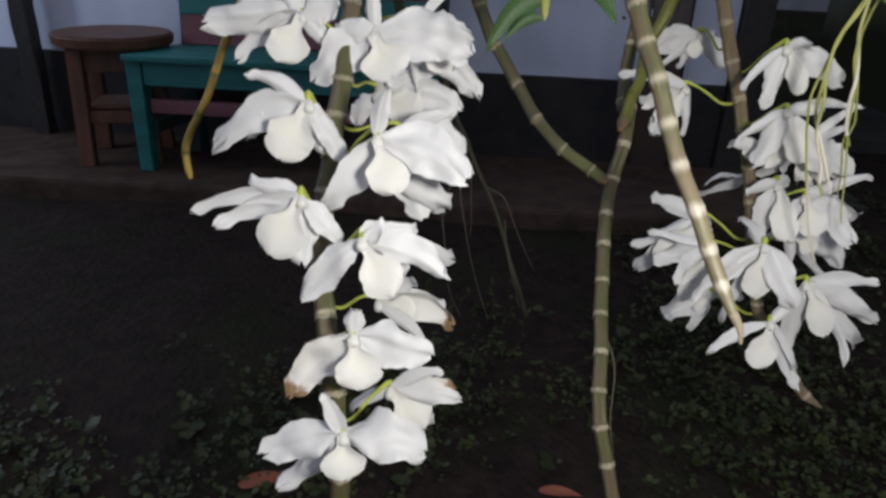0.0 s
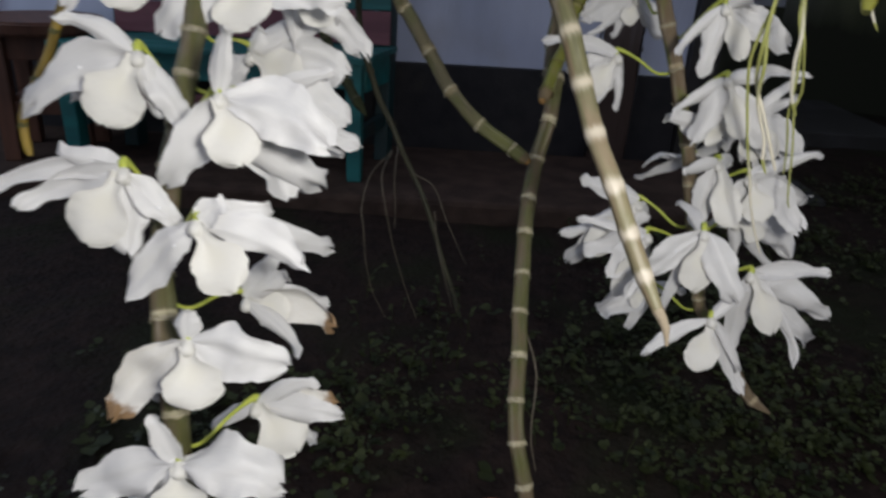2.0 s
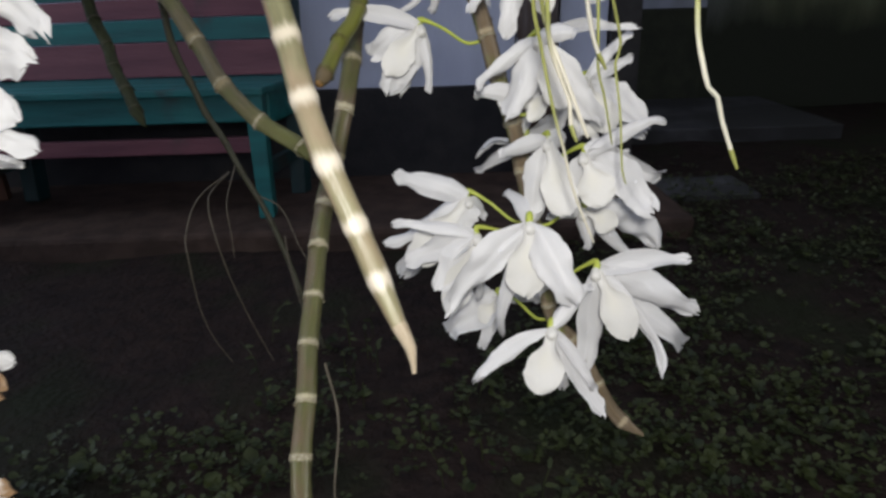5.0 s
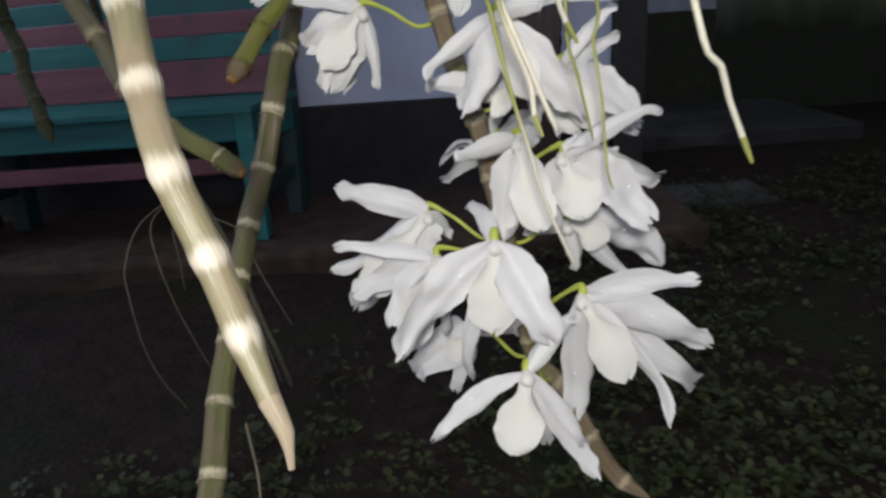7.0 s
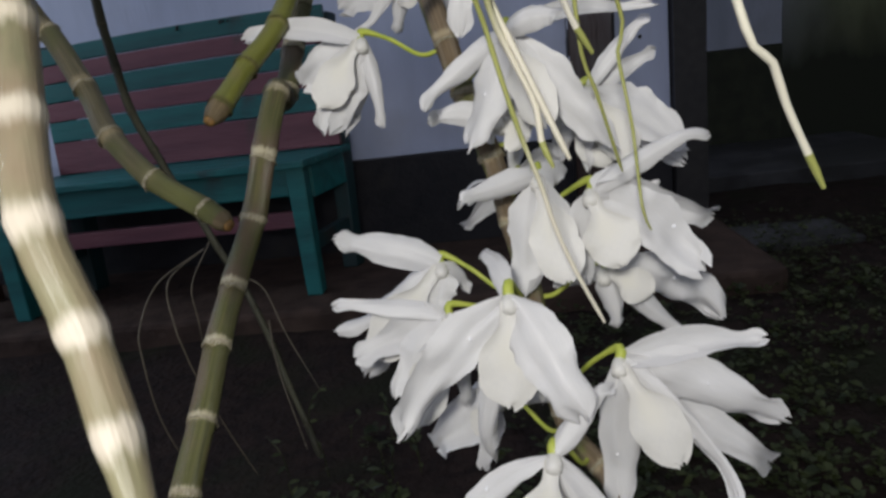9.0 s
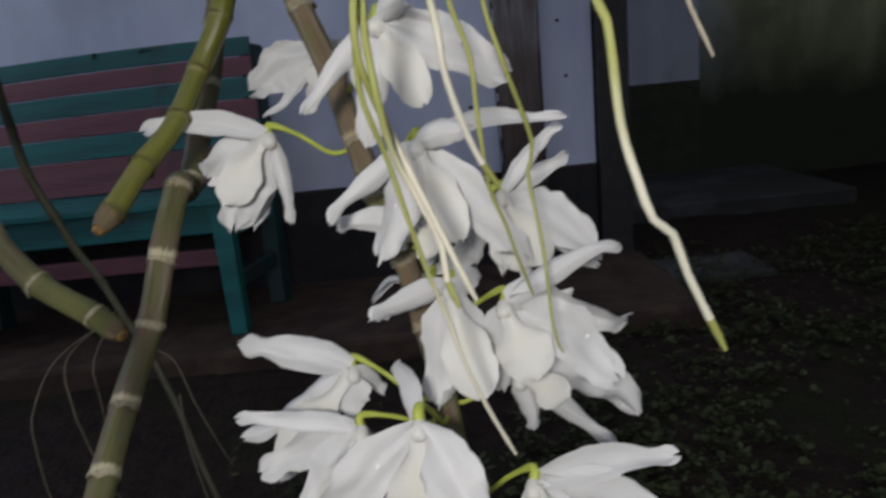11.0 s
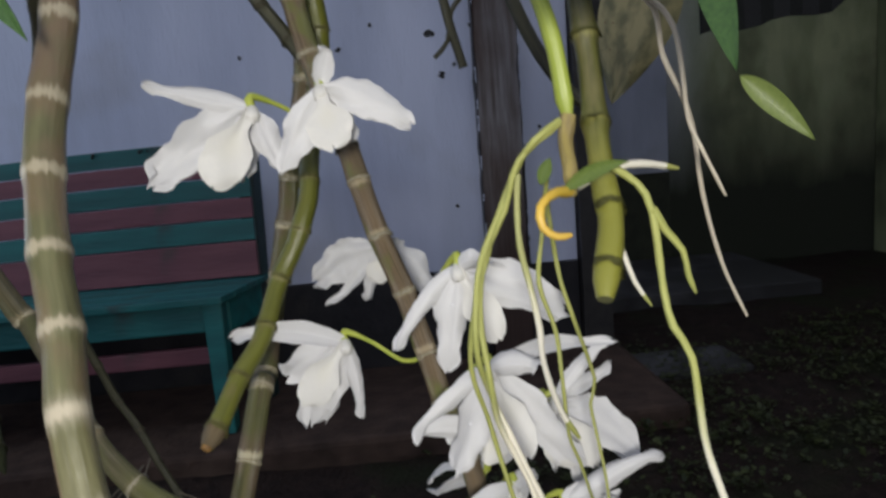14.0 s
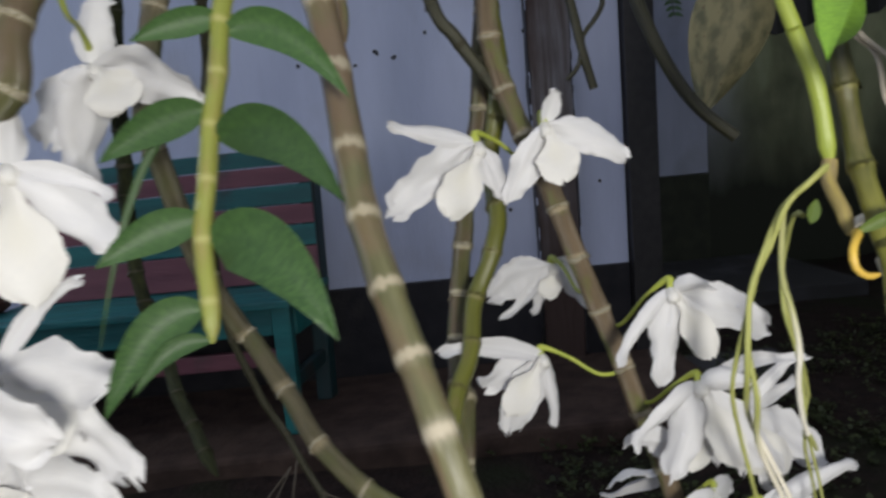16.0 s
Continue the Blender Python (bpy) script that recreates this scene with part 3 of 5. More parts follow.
def wooden_post(x0, x1, y0, y1, z0, z1, mat, name, label, rough):
    """An upright post with uneven, split edges."""
    bm = bmesh.new()
    n = 34
    rnd = random.Random(7)
    rings = []
    for i in range(n + 1):
        z = z0 + (z1 - z0) * i / n
        w = [rnd.uniform(-rough, rough) for _ in range(4)]
        ring = [(x0 + w[0], y0), (x1 + w[1], y0), (x1 + w[2], y1), (x0 + w[3], y1)]
        rings.append([bm.verts.new((x, y, z)) for x, y in ring])
    for a, b in zip(rings, rings[1:]):
        for k in range(4):
            bm.faces.new((a[k], a[(k + 1) % 4], b[(k + 1) % 4], b[k]))
    bm.faces.new(rings[0][::-1]), bm.faces.new(rings[-1])
    bmesh.ops.bevel(bm, geom=[e for e in bm.edges if abs(e.verts[0].co.z - e.verts[1].co.z) > 0.01], offset=0.006, segments=1, affect="EDGES")
    return tagged(part(name, bm, mat, smooth=False), label, "post")


wooden_post(0.602, 0.748, 2.565, 2.617, 0.10, 3.0, POST_WOOD, "wooden_post", "weathered wooden post, greyed above and bare brown below", 0.0022)
wooden_post(0.945, 1.052, 2.58, 2.70, 0.0, 3.0, BLACK_POST, "porch_post", "black painted square post at the porch corner", 0.001)
wooden_post(-1.872, -1.800, 2.50, 2.56, 0.10, 2.2, BLACK_POST, "pole", "dark wooden pole standing by the wall", 0.003)

def bark_strip(x, side, z0, z1, seed):
    """A ragged dark strip of old bark along one edge of the post."""
    rnd = random.Random(seed)
    bm = bmesh.new()
    rows, z = [], z0
    while z < z1:
        w = rnd.uniform(0.0006, 0.003) if rnd.random() < 0.8 else rnd.uniform(0.003, 0.007)
        rows.append([bm.verts.new((x, 2.563, z)), bm.verts.new((x + side * w, 2.561, z + rnd.uniform(-0.004, 0.004))),
                     bm.verts.new((x + side * w, 2.612, z)), bm.verts.new((x, 2.612, z))])
        z += rnd.uniform(0.012, 0.09)
    for a, c in zip(rows, rows[1:]):
        for k in range(4):
            bm.faces.new((a[k], a[(k + 1) % 4], c[(k + 1) % 4], c[k]))
    bm.faces.new(rows[0]), bm.faces.new(rows[-1])
    return bm


POST = bpy.data.objects["wooden_post"]
part("bark_strip", bark_strip(0.600, -1, 0.12, 2.9, 5), BLACK_POST, POST, "ragged dark bark along the edge", smooth=False)
part("bark_strip", bark_strip(0.750, 1, 0.12, 2.9, 6), BLACK_POST, POST, "ragged dark bark along the edge", smooth=False)
rnd = random.Random(17)
for x, side in ((0.600, -1), (0.751, 1)):
    for k in range(9):
        z, w, h = rnd.uniform(0.45, 1.35), rnd.uniform(0.002, 0.006), rnd.uniform(0.012, 0.055)
        bm = bmesh.new()
        ring = [(rnd.uniform(0.2, 1.0) * w * side, h * i / 7) for i in range(8)]
        near = [bm.verts.new((x + a, 2.5590, z + c)) for a, c in ring] + [bm.verts.new((x - 0.0008 * side, 2.5590, z + h)), bm.verts.new((x - 0.0008 * side, 2.5590, z))]
        back = [bm.verts.new((v.co.x, 2.5625, v.co.z)) for v in near]
        bm.faces.new(near), bm.faces.new(back[::-1])
        for i in range(len(near)):
            j = (i + 1) % len(near)
            bm.faces.new((near[i], near[j], back[j], back[i]))
        part("paint_fleck", bm, WALL, POST, "splash of whitewash", smooth=False)
HOUSE = bpy.data.objects["wall_house"]
for k, (x, z, s) in enumerate(CHIPS):
    rnd = random.Random(k)
    bm = bmesh.new()
    ring = [(math.cos(6.283 * i / 9) * s * rnd.uniform(0.4, 1.3), math.sin(6.283 * i / 9) * s * rnd.uniform(0.4, 1.1)) for i in range(9)]
    lo = [bm.verts.new((x + a, 2.6195, z + c)) for a, c in ring]
    hi = [bm.verts.new((x + a * 0.9, 2.6165, z + c * 0.9)) for a, c in ring]
    bm.faces.new(hi), bm.faces.new(lo[::-1])
    for i in range(9):
        bm.faces.new((lo[i], lo[(i + 1) % 9], hi[(i + 1) % 9], hi[i]))
    part("paint_blister", bm, NAIL, HOUSE, smooth=False)

# ragged roofing sheet under the eaves of the set-back wall
bm = bmesh.new()
rnd = random.Random(3)
xs = [1.75 + 0.07 * i for i in range(36)]
lower = [1.27 + (0.03 if i % 5 < 2 else 0.0) + rnd.uniform(-0.012, 0.012) + 0.01 * i for i in range(36)]
front = [(bm.verts.new((x, 3.30 + 0.015 * (i % 2), z)), bm.verts.new((x, 3.32 + 0.015 * (i % 2), z + 0.5))) for i, (x, z) in enumerate(zip(xs, lower))]
back = [(bm.verts.new((a.co.x, a.co.y + 0.02, a.co.z)), bm.verts.new((b.co.x, b.co.y + 0.02, b.co.z))) for a, b in front]
for i in range(35):
    for a, b in ((front, False), (back, True)):
        f = (a[i][0], a[i + 1][0], a[i + 1][1], a[i][1])
        bm.faces.new(f[::-1] if b else f)
    for k in (0, 1):
        bm.faces.new((front[i][k], front[i + 1][k], back[i + 1][k], back[i][k]))
for i in (0, 35):
    bm.faces.new((front[i][0], front[i][1], back[i][1], back[i][0]))
tagged(part("roofing_sheet", bm, NAIL, smooth=False), "dark ragged sheet hanging under the eaves", "roof", kind="structure")

# ---- ground ----
def ground_height(x, y):
    near = max(0.0, 1 - max(0.0, abs(x) - 3.0) / 2) * max(0.0, 1 - max(0.0, abs(y - 1.5) - 2.5) / 2)
    return GROUND + near * (0.016 * noise.noise((x * 3.1, y * 3.1, 0.3)) + 0.008 * noise.noise((x * 11, y * 11, 1.3)) + 0.004 * noise.noise((x * 37, y * 37, 2.3)))


gx = [-2000, -400, -80, -20, -8, -4] + [-2.6 + 0.04 * i for i in range(155)] + [4.5, 8, 20, 80, 400, 2000]
gy = [-2000, -400, -80, -20, -8, -3, -1, 0.0] + [0.4 + 0.03 * i for i in range(100)] + [3.6, 4.19, 6, 20, 80, 400, 2000]
grid = [[(x, y, ground_height(x, y)) for x in gx] for y in gy]
nx = len(gx)
faces = [(j * nx + i, j * nx + i + 1, (j + 1) * nx + i + 1, (j + 1) * nx + i) for j in range(len(gy) - 1) for i in range(nx - 1)]
me = bpy.data.meshes.new("ground")
me.from_pydata([p for row in grid for p in row], [], faces)
me.materials.append(SOIL)
for p in me.polygons:
    p.use_smooth = True
tagged(new("ground", me), "dark damp garden soil with low weeds", "ground", kind="structure")


def ground_cover(name, count, seed, size, place, mat, label):
    """Low weeds: little bent leaves in loose rosettes, joined in one mesh."""
    rnd = random.Random(seed)
    vs, fs = [], []
    made = 0
    while made < count:
        x, y = place(rnd)
        if noise.noise((x * 2.3, y * 2.3, seed)) + 0.5 * noise.noise((x * 7, y * 7, seed + 3)) < rnd.uniform(-0.35, 0.25):
            continue
        if y > 1.12 + max(0.0, x + 0.1) * 2.2:
            continue
        z = ground_height(x, y)
        tall = rnd.uniform(0.006, 0.035)
        for k in range(rnd.randint(3, 6)):
            a = rnd.uniform(0, 6.28)
            ln = size * rnd.uniform(0.55, 1.0) * rnd.choice((1.0, 1.0, 1.5, 2.0))
            w = ln * rnd.uniform(0.34, 0.58)
            c, s = math.cos(a), math.sin(a)
            rise, droop = rnd.uniform(0.1, 0.6), rnd.uniform(-0.3, 0.25)
            h = tall * rnd.uniform(0.5, 1.2)
            i = len(vs)
            for u, v, dz in ((0, 0, 0), (0.3, 0.8, rise * 0.3 + 0.08), (0.7, 0.85, rise * 0.7 + 0.06), (0.5, 0, rise * 0.5), (0.3, -0.8, rise * 0.3 + 0.08), (0.7, -0.85, rise * 0.7 + 0.06), (1, 0, rise + droop)):
                vs.append((x + (u * ln + 0.004) * c - v * w * s, y + (u * ln + 0.004) * s + v * w * c, z + h + dz * ln))
            fs += [(i, i + 3, i + 1), (i, i + 4, i + 3), (i + 1, i + 3, i + 2), (i + 3, i + 4, i + 5), (i + 2, i + 3, i + 6), (i + 3, i + 5, i + 6)]
            made += 1
    me = bpy.data.meshes.new(name)
    me.from_pydata(vs, [], fs)
    me.materials.append(mat)
    for p in me.polygons:
        p.use_smooth = True
    return tagged(new(name, me), label, "weeds", kind="stuff")


ground_cover("weeds", 17000, 11, 0.0098, lambda r: (r.uniform(-1.6, 3.0), min(2.5, 0.55 + abs(r.gauss(0, 0.55)))), WEED, "low dark green weeds creeping over the damp soil")
ground_cover("weeds_by_path", 19000, 12, 0.0104, lambda r: (r.uniform(0.45, 2.9), r.uniform(0.7, 2.9)), WEED, "dense low green weeds beside the path")
ground_cover("tall_weeds", 700, 13, 0.017, lambda r: (r.uniform(-0.9, 2.2), r.uniform(0.65, 1.5)), WEED, "broader leafed green weeds in the soil")


def weed_stalks():
    """Thin upright stems with a few small leaves, among the low weeds."""
    rnd = random.Random(21)
    bm = bmesh.new()
    for k in range(46):
        x, y = rnd.uniform(-0.15, 0.55), rnd.uniform(0.85, 1.45)
        z = ground_height(x, y)
        h, lean = rnd.uniform(0.04, 0.13), Vector((rnd.uniform(-0.6, 0.6), rnd.uniform(-0.5, 0.3), 0))
        pts, ln = spline([(x, y, z - 0.005), Vector((x, y, z)) + lean * h * 0.25 + Vector((0, 0, h * 0.6)), Vector((x, y, z)) + lean * h + Vector((0, 0, h))], 0.012)
        tube(bm, pts, lambda i: 0.0009, 5, ln)
        for p in pts[2::2]:
            a = rnd.uniform(0, 6.28)
            d = Vector((math.cos(a), math.sin(a), rnd.uniform(-0.2, 0.5)))
            blade(bm, p, p + d * rnd.uniform(0.012, 0.026), 0.008, (0, -0.5, 1), 0.1, 0.2, 0.0, k, 0.0002, 4, 3)
    return tagged(part("weed_stalks", bm, WEED), "thin stalked weeds standing in the damp soil", "weeds", kind="stuff")


weed_stalks()

# ---- the bench ----
def bench():
    ob = thing("bench", (-0.71, 2.25, 0.10), "teal and pink painted slatted wooden bench on the porch", "bench")
    x0, x1, yf, yb, xb = -1.222, -0.228, 2.11, 2.42, -1.130

    def slant(bm):
        """The frame leans out of square: its rear stands a little to one side."""
        for v in bm.verts:
            v.co.x += 0.23 * (v.co.y - yf)
        return bm
    for x in (x0, x1 - 0.055):
        bm = bmesh.new()
        box(bm, (x, yf, 0.10), (x + 0.055, yf + 0.06, 0.489), 0.005)
        for v in bm.verts:
            v.co.x += 0.010 * (0.489 - v.co.z) * (1 if v.co.x < x + 0.03 else -1)
        part("front_leg", bm, TEAL, ob, smooth=False)
    for x in (x0 + 0.004, x1 - 0.056):
        bm = bmesh.new()
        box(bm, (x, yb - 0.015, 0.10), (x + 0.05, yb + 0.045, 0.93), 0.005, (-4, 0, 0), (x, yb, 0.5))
        part("rear_post", slant(bm), DARK_TEAL, ob, "dark teal post", smooth=False)
        bm = bmesh.new()
        box(bm, (x + 0.014, yf + 0.062, 0.39), (x + 0.048, yb - 0.02, 0.488), 0.004)
        part("side_rail", slant(bm), TEAL, ob, smooth=False)
        bm = bmesh.new()
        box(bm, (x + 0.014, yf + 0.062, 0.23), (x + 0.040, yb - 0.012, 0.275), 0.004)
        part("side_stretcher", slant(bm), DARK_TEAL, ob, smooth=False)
    for i in range(4):
        y = yf - 0.015 + i * 0.084
        bm = bmesh.new()
        box(bm, (x0, y, 0.490), (x1 + 0.010, y + 0.079, 0.512), 0.004)
        part("seat_slat", slant(bm), TEAL, ob, smooth=False)
    bm = bmesh.new()
    box(bm, (x0 + 0.056, yf + 0.008, 0.408), (x1 - 0.056, yf + 0.034, 0.488), 0.004)
    part("apron", bm, TEAL, ob, smooth=False)
    bm = bmesh.new()
    box(bm, (x0 + 0.058, yf + 0.03, 0.308), (x1 - 0.058, yf + 0.055, 0.357), 0.004)
    part("front_stretcher", bm, PINK, ob, "pink painted rail between the front legs", smooth=False)
    # back slats, bowed along their length and leaning back
    edges = (0.952, 0.895, 0.834, 0.768, 0.702, 0.630, 0.516)
    for i, (top, low) in enumerate(zip(edges, edges[1:])):
        bm = bmesh.new()
        box(bm, (xb, 0.0, low + 0.0015), (-0.168, 0.020, top - 0.0015), 0.003)
        bmesh.ops.bisect_plane(bm, geom=bm.verts[:] + bm.edges[:] + bm.faces[:], plane_co=(-0.95, 0, 0), plane_no=(1, 0, 0))
        for k in range(1, 9):
            bmesh.ops.bisect_plane(bm, geom=bm.verts[:] + bm.edges[:] + bm.faces[:], plane_co=(xb + 0.107 * k, 0, 0), plane_no=(1, 0, 0))
        for v in bm.verts:
            u = (v.co.x - xb) / (-0.168 - xb)
            v.co.y += yb - 0.040 + (v.co.z - 0.56) * 0.075
            v.co.z -= 0.035 * (1 - u) ** 2 * (v.co.z - 0.5) / 0.45
        slat = part("back_slat", bm, TEAL if i % 2 == 0 else PINK, ob, smooth=False)
        if i == 0:
            for x, z, w, h in ((-0.642, 0.925, 0.006, 0.018), (-0.500, 0.930, 0.007, 0.012), (-0.474, 0.933, 0.005, 0.008), (-0.488, 0.934, 0.004, 0.008)):
                bm = bmesh.new()
                box(bm, (x, yb - 0.018, z), (x + w, yb - 0.0125, z + h), 0.001, (0, 20, 0))
                part("paint_chip", bm, NAIL, slat, smooth=False)
    return ob


bench()


def stool():
    """Round seat on four broad legs, with aprons, a low shelf and stretchers."""
    c, top, low = Vector((-1.345, 2.29, 0.0)), 0.560, 0.10
    ob = thing("stool", (c.x, c.y, low), "round brown wooden stool beside the bench", "stool")
    bm = bmesh.new()
    r = bmesh.ops.create_cone(bm, segments=48, radius1=0.200, radius2=0.205, depth=0.044, cap_ends=True)
    bmesh.ops.translate(bm, verts=r["verts"], vec=(c.x, c.y, top - 0.022))
    bmesh.ops.bevel(bm, geom=[e for e in bm.edges if e.calc_face_angle(0) > 0.8], offset=0.008, segments=3, affect="EDGES")
    part("seat", bm, BROWN_WOOD, ob, smooth=False)
    for dx, dy in ((-0.083, -0.143), (0.143, -0.083), (0.083, 0.143), (-0.143, 0.083)):
        bm = bmesh.new()
        box(bm, (c.x + dx - 0.025, c.y + dy - 0.025, low), (c.x + dx + 0.025, c.y + dy + 0.025, top - 0.0445), 0.005, (0, 0, 14))
        for v in bm.verts:
            v.co.x -= dx * 0.22 * (v.co.z - low)
            v.co.y -= dy * 0.22 * (v.co.z - low)
        part("leg", bm, BROWN_WOOD, ob, smooth=False)
    for k in range(4):
        turn, at = (0, 0, 15 + 90 * k), (c.x, c.y, 0)
        bm = bmesh.new()
        box(bm, (c.x - 0.092, c.y - 0.118, 0.252), (c.x + 0.092, c.y - 0.098, 0.298), 0.004, turn, at)
        part("stretcher", bm, BROWN_WOOD, ob, smooth=False)
        bm = bmesh.new()
        box(bm, (c.x - 0.084, c.y - 0.112, 0.432), (c.x + 0.084, c.y - 0.092, top - 0.0445), 0.004, turn, at)
        part("apron", bm, BROWN_WOOD, ob, smooth=False)
    bm = bmesh.new()
    box(bm, (c.x - 0.097, c.y - 0.097, 0.300), (c.x + 0.097, c.y + 0.097, 0.314), 0.004, (0, 0, 15), (c.x, c.y, 0))
    part("shelf", bm, BROWN_WOOD, ob, smooth=False)


stool()

# a fallen leaf on the soil
for a, e, w in (((0.150, 0.755, 0.008), (0.225, 0.748, 0.010), 0.018), ((-0.36, 0.700, 0.012), (-0.27, 0.722, 0.022), 0.026)):
    bm = bmesh.new()
    blade(bm, (a[0], a[1], GROUND + a[2]), (e[0], e[1], GROUND + e[2]), w, (0, -0.5, 1), 0.12, 0.4, 0.03, 3)
    tagged(part("fallen_leaf", bm, TERRACOTTA), "curled reddish-brown fallen leaf on the soil", "leaf", "fallen leaves")

# ---- orchid canes, roots and flowers ----
PT_A = [(-0.015, 0.510, 1.003), (-0.028, 0.495, 0.950), (-0.099, 0.485, 0.902), (-0.103, 0.455, 0.835), (-0.108, 0.420, 0.760), (-0.110, 0.392, 0.717), (-0.110, 0.360, 0.672), (-0.106, 0.335, 0.643), (-0.099, 0.312, 0.614), (-0.089, 0.290, 0.576), (-0.082, 0.275, 0.521), (-0.078, 0.260, 0.426)]
PT_B = [(0.231, 0.748, 1.056), (0.227, 0.748, 0.993), (0.219, 0.748, 0.928), (0.203, 0.742, 0.865), (0.200, 0.737, 0.839), (0.190, 0.722, 0.792), (0.184, 0.698, 0.754), (0.180, 0.665, 0.721), (0.184, 0.645, 0.729), (0.177, 0.615, 0.694), (0.168, 0.600, 0.654), (0.160, 0.570, 0.624), (0.157, 0.537, 0.596), (0.154, 0.506, 0.567), (0.153, 0.477, 0.543), (0.152, 0.447, 0.514), (0.151, 0.420, 0.488), (0.152, 0.398, 0.461), (0.161, 0.380, 0.431), (0.169, 0.360, 0.393)]
PT_C = [(0.113, 0.605, 1.032), (0.116, 0.585, 0.984), (0.122, 0.555, 0.945), (0.128, 0.525, 0.913), (0.132, 0.500, 0.881), (0.143, 0.474, 0.849), (0.151, 0.455, 0.820), (0.162, 0.431, 0.793), (0.170, 0.415, 0.762), (0.181, 0.393, 0.732), (0.192, 0.369, 0.704), (0.206, 0.358, 0.675), (0.216, 0.344, 0.650), (0.226, 0.332, 0.632), (0.232, 0.326, 0.622), (0.233, 0.321, 0.611)]
PT_D = [(0.225, 0.690, 1.050), (0.227, 0.690, 0.991), (0.234, 0.685, 0.950), (0.249, 0.665, 0.904), (0.263, 0.650, 0.862), (0.272, 0.641, 0.825), (0.287, 0.640, 0.785), (0.297, 0.622, 0.745), (0.320, 0.606, 0.666), (0.328, 0.600, 0.630), (0.335, 0.590, 0.590), (0.343, 0.570, 0.545), (0.349, 0.560, 0.514), (0.368, 0.540, 0.496), (0.380, 0.525, 0.469), (0.398, 0.515, 0.442), (0.417, 0.500, 0.432)]
PT_S = [(-0.020, 0.655, 0.972), (-0.017, 0.657, 0.917), (-0.006, 0.660, 0.858), (0.019, 0.665, 0.791), (0.026, 0.665, 0.782), (0.056, 0.645, 0.741), (0.075, 0.622, 0.713), (0.108, 0.604, 0.684), (0.140, 0.593, 0.664), (0.157, 0.585, 0.654)]
PT_G = [(0.236, 0.735, 1.000), (0.235, 0.735, 0.940), (0.225, 0.730, 0.902), (0.224, 0.712, 0.878), (0.224, 0.690, 0.853), (0.218, 0.682, 0.836), (0.212, 0.678, 0.820), (0.198, 0.668, 0.791), (0.188, 0.632, 0.761), (0.178, 0.612, 0.745), (0.163, 0.573, 0.717)]
PT_M = [(0.185, 0.690, 1.017), (0.200, 0.690, 0.994), (0.213, 0.690, 0.974), (0.231, 0.688, 0.947)]
PT_E = [(-0.106, 0.810, 0.790), (-0.082, 0.780, 0.739), (-0.058, 0.740, 0.708), (-0.017, 0.680, 0.668)]
PT_T = [(-0.036, 0.880, 1.018), (-0.055, 0.885, 0.900), (-0.057, 0.900, 0.745), (-0.035, 0.910, 0.655), (-0.012, 0.910, 0.604), (0.020, 0.900, 0.538), (0.043, 0.885, 0.498), (0.066, 0.865, 0.438), (0.104, 0.830, 0.341)]
PT_L = [(-0.209, 0.530, 0.865), (-0.237, 0.515, 0.803), (-0.247, 0.505, 0.772), (-0.256, 0.497, 0.745), (-0.275, 0.485, 0.705), (-0.277, 0.480, 0.685), (-0.272, 0.473, 0.666)]
PT_K = [(0.076, 0.530, 1.012), (0.073, 0.520, 0.993), (0.068, 0.505, 0.951), (0.062, 0.485, 0.900), (0.061, 0.475, 0.873), (0.064, 0.460, 0.834)]
PT_Q = [(0.372, 0.500, 0.968), (0.374, 0.500, 0.949), (0.376, 0.495, 0.919), (0.376, 0.485, 0.891), (0.372, 0.465, 0.862), (0.370, 0.450, 0.841), (0.361, 0.433, 0.818)]
PT_P = [(0.347, 0.500, 0.969), (0.353, 0.500, 0.955), (0.359, 0.495, 0.932), (0.363, 0.493, 0.910), (0.366, 0.492, 0.889)]
PT_P2 = [(0.366, 0.492, 0.889), (0.363, 0.488, 0.878), (0.361, 0.475, 0.867), (0.359, 0.465, 0.856)]
PT_r1 = [(0.372, 0.455, 0.867), (0.383, 0.455, 0.859), (0.387, 0.450, 0.847), (0.389, 0.446, 0.816), (0.391, 0.442, 0.802), (0.3965, 0.438, 0.790), (0.3985, 0.433, 0.759), (0.403, 0.432, 0.741), (0.408, 0.432, 0.727), (0.415, 0.434, 0.721), (0.421, 0.437, 0.706), (0.436, 0.441, 0.675)]
PT_r1b = [(0.387, 0.450, 0.849), (0.392, 0.450, 0.840), (0.399, 0.450, 0.831), (0.401, 0.450, 0.821), (0.404, 0.450, 0.813)]
PT_r2 = [(0.36, 0.485, 0.887), (0.347, 0.48, 0.879), (0.341, 0.49, 0.868), (0.331, 0.49, 0.847), (0.321, 0.485, 0.827), (0.317, 0.48, 0.809), (0.316, 0.48, 0.786), (0.324, 0.495, 0.758), (0.333, 0.49, 0.735), (0.341, 0.487, 0.715), (0.347, 0.485, 0.7), (0.352, 0.484, 0.688)]
PT_r2b = [(0.36, 0.485, 0.886), (0.341, 0.485, 0.871), (0.334, 0.49, 0.849), (0.323, 0.488, 0.828), (0.319, 0.485, 0.801), (0.321, 0.48, 0.774), (0.324, 0.487, 0.752), (0.329, 0.492, 0.738), (0.336, 0.492, 0.722), (0.34, 0.49, 0.71), (0.341, 0.488, 0.696), (0.345, 0.485, 0.685)]
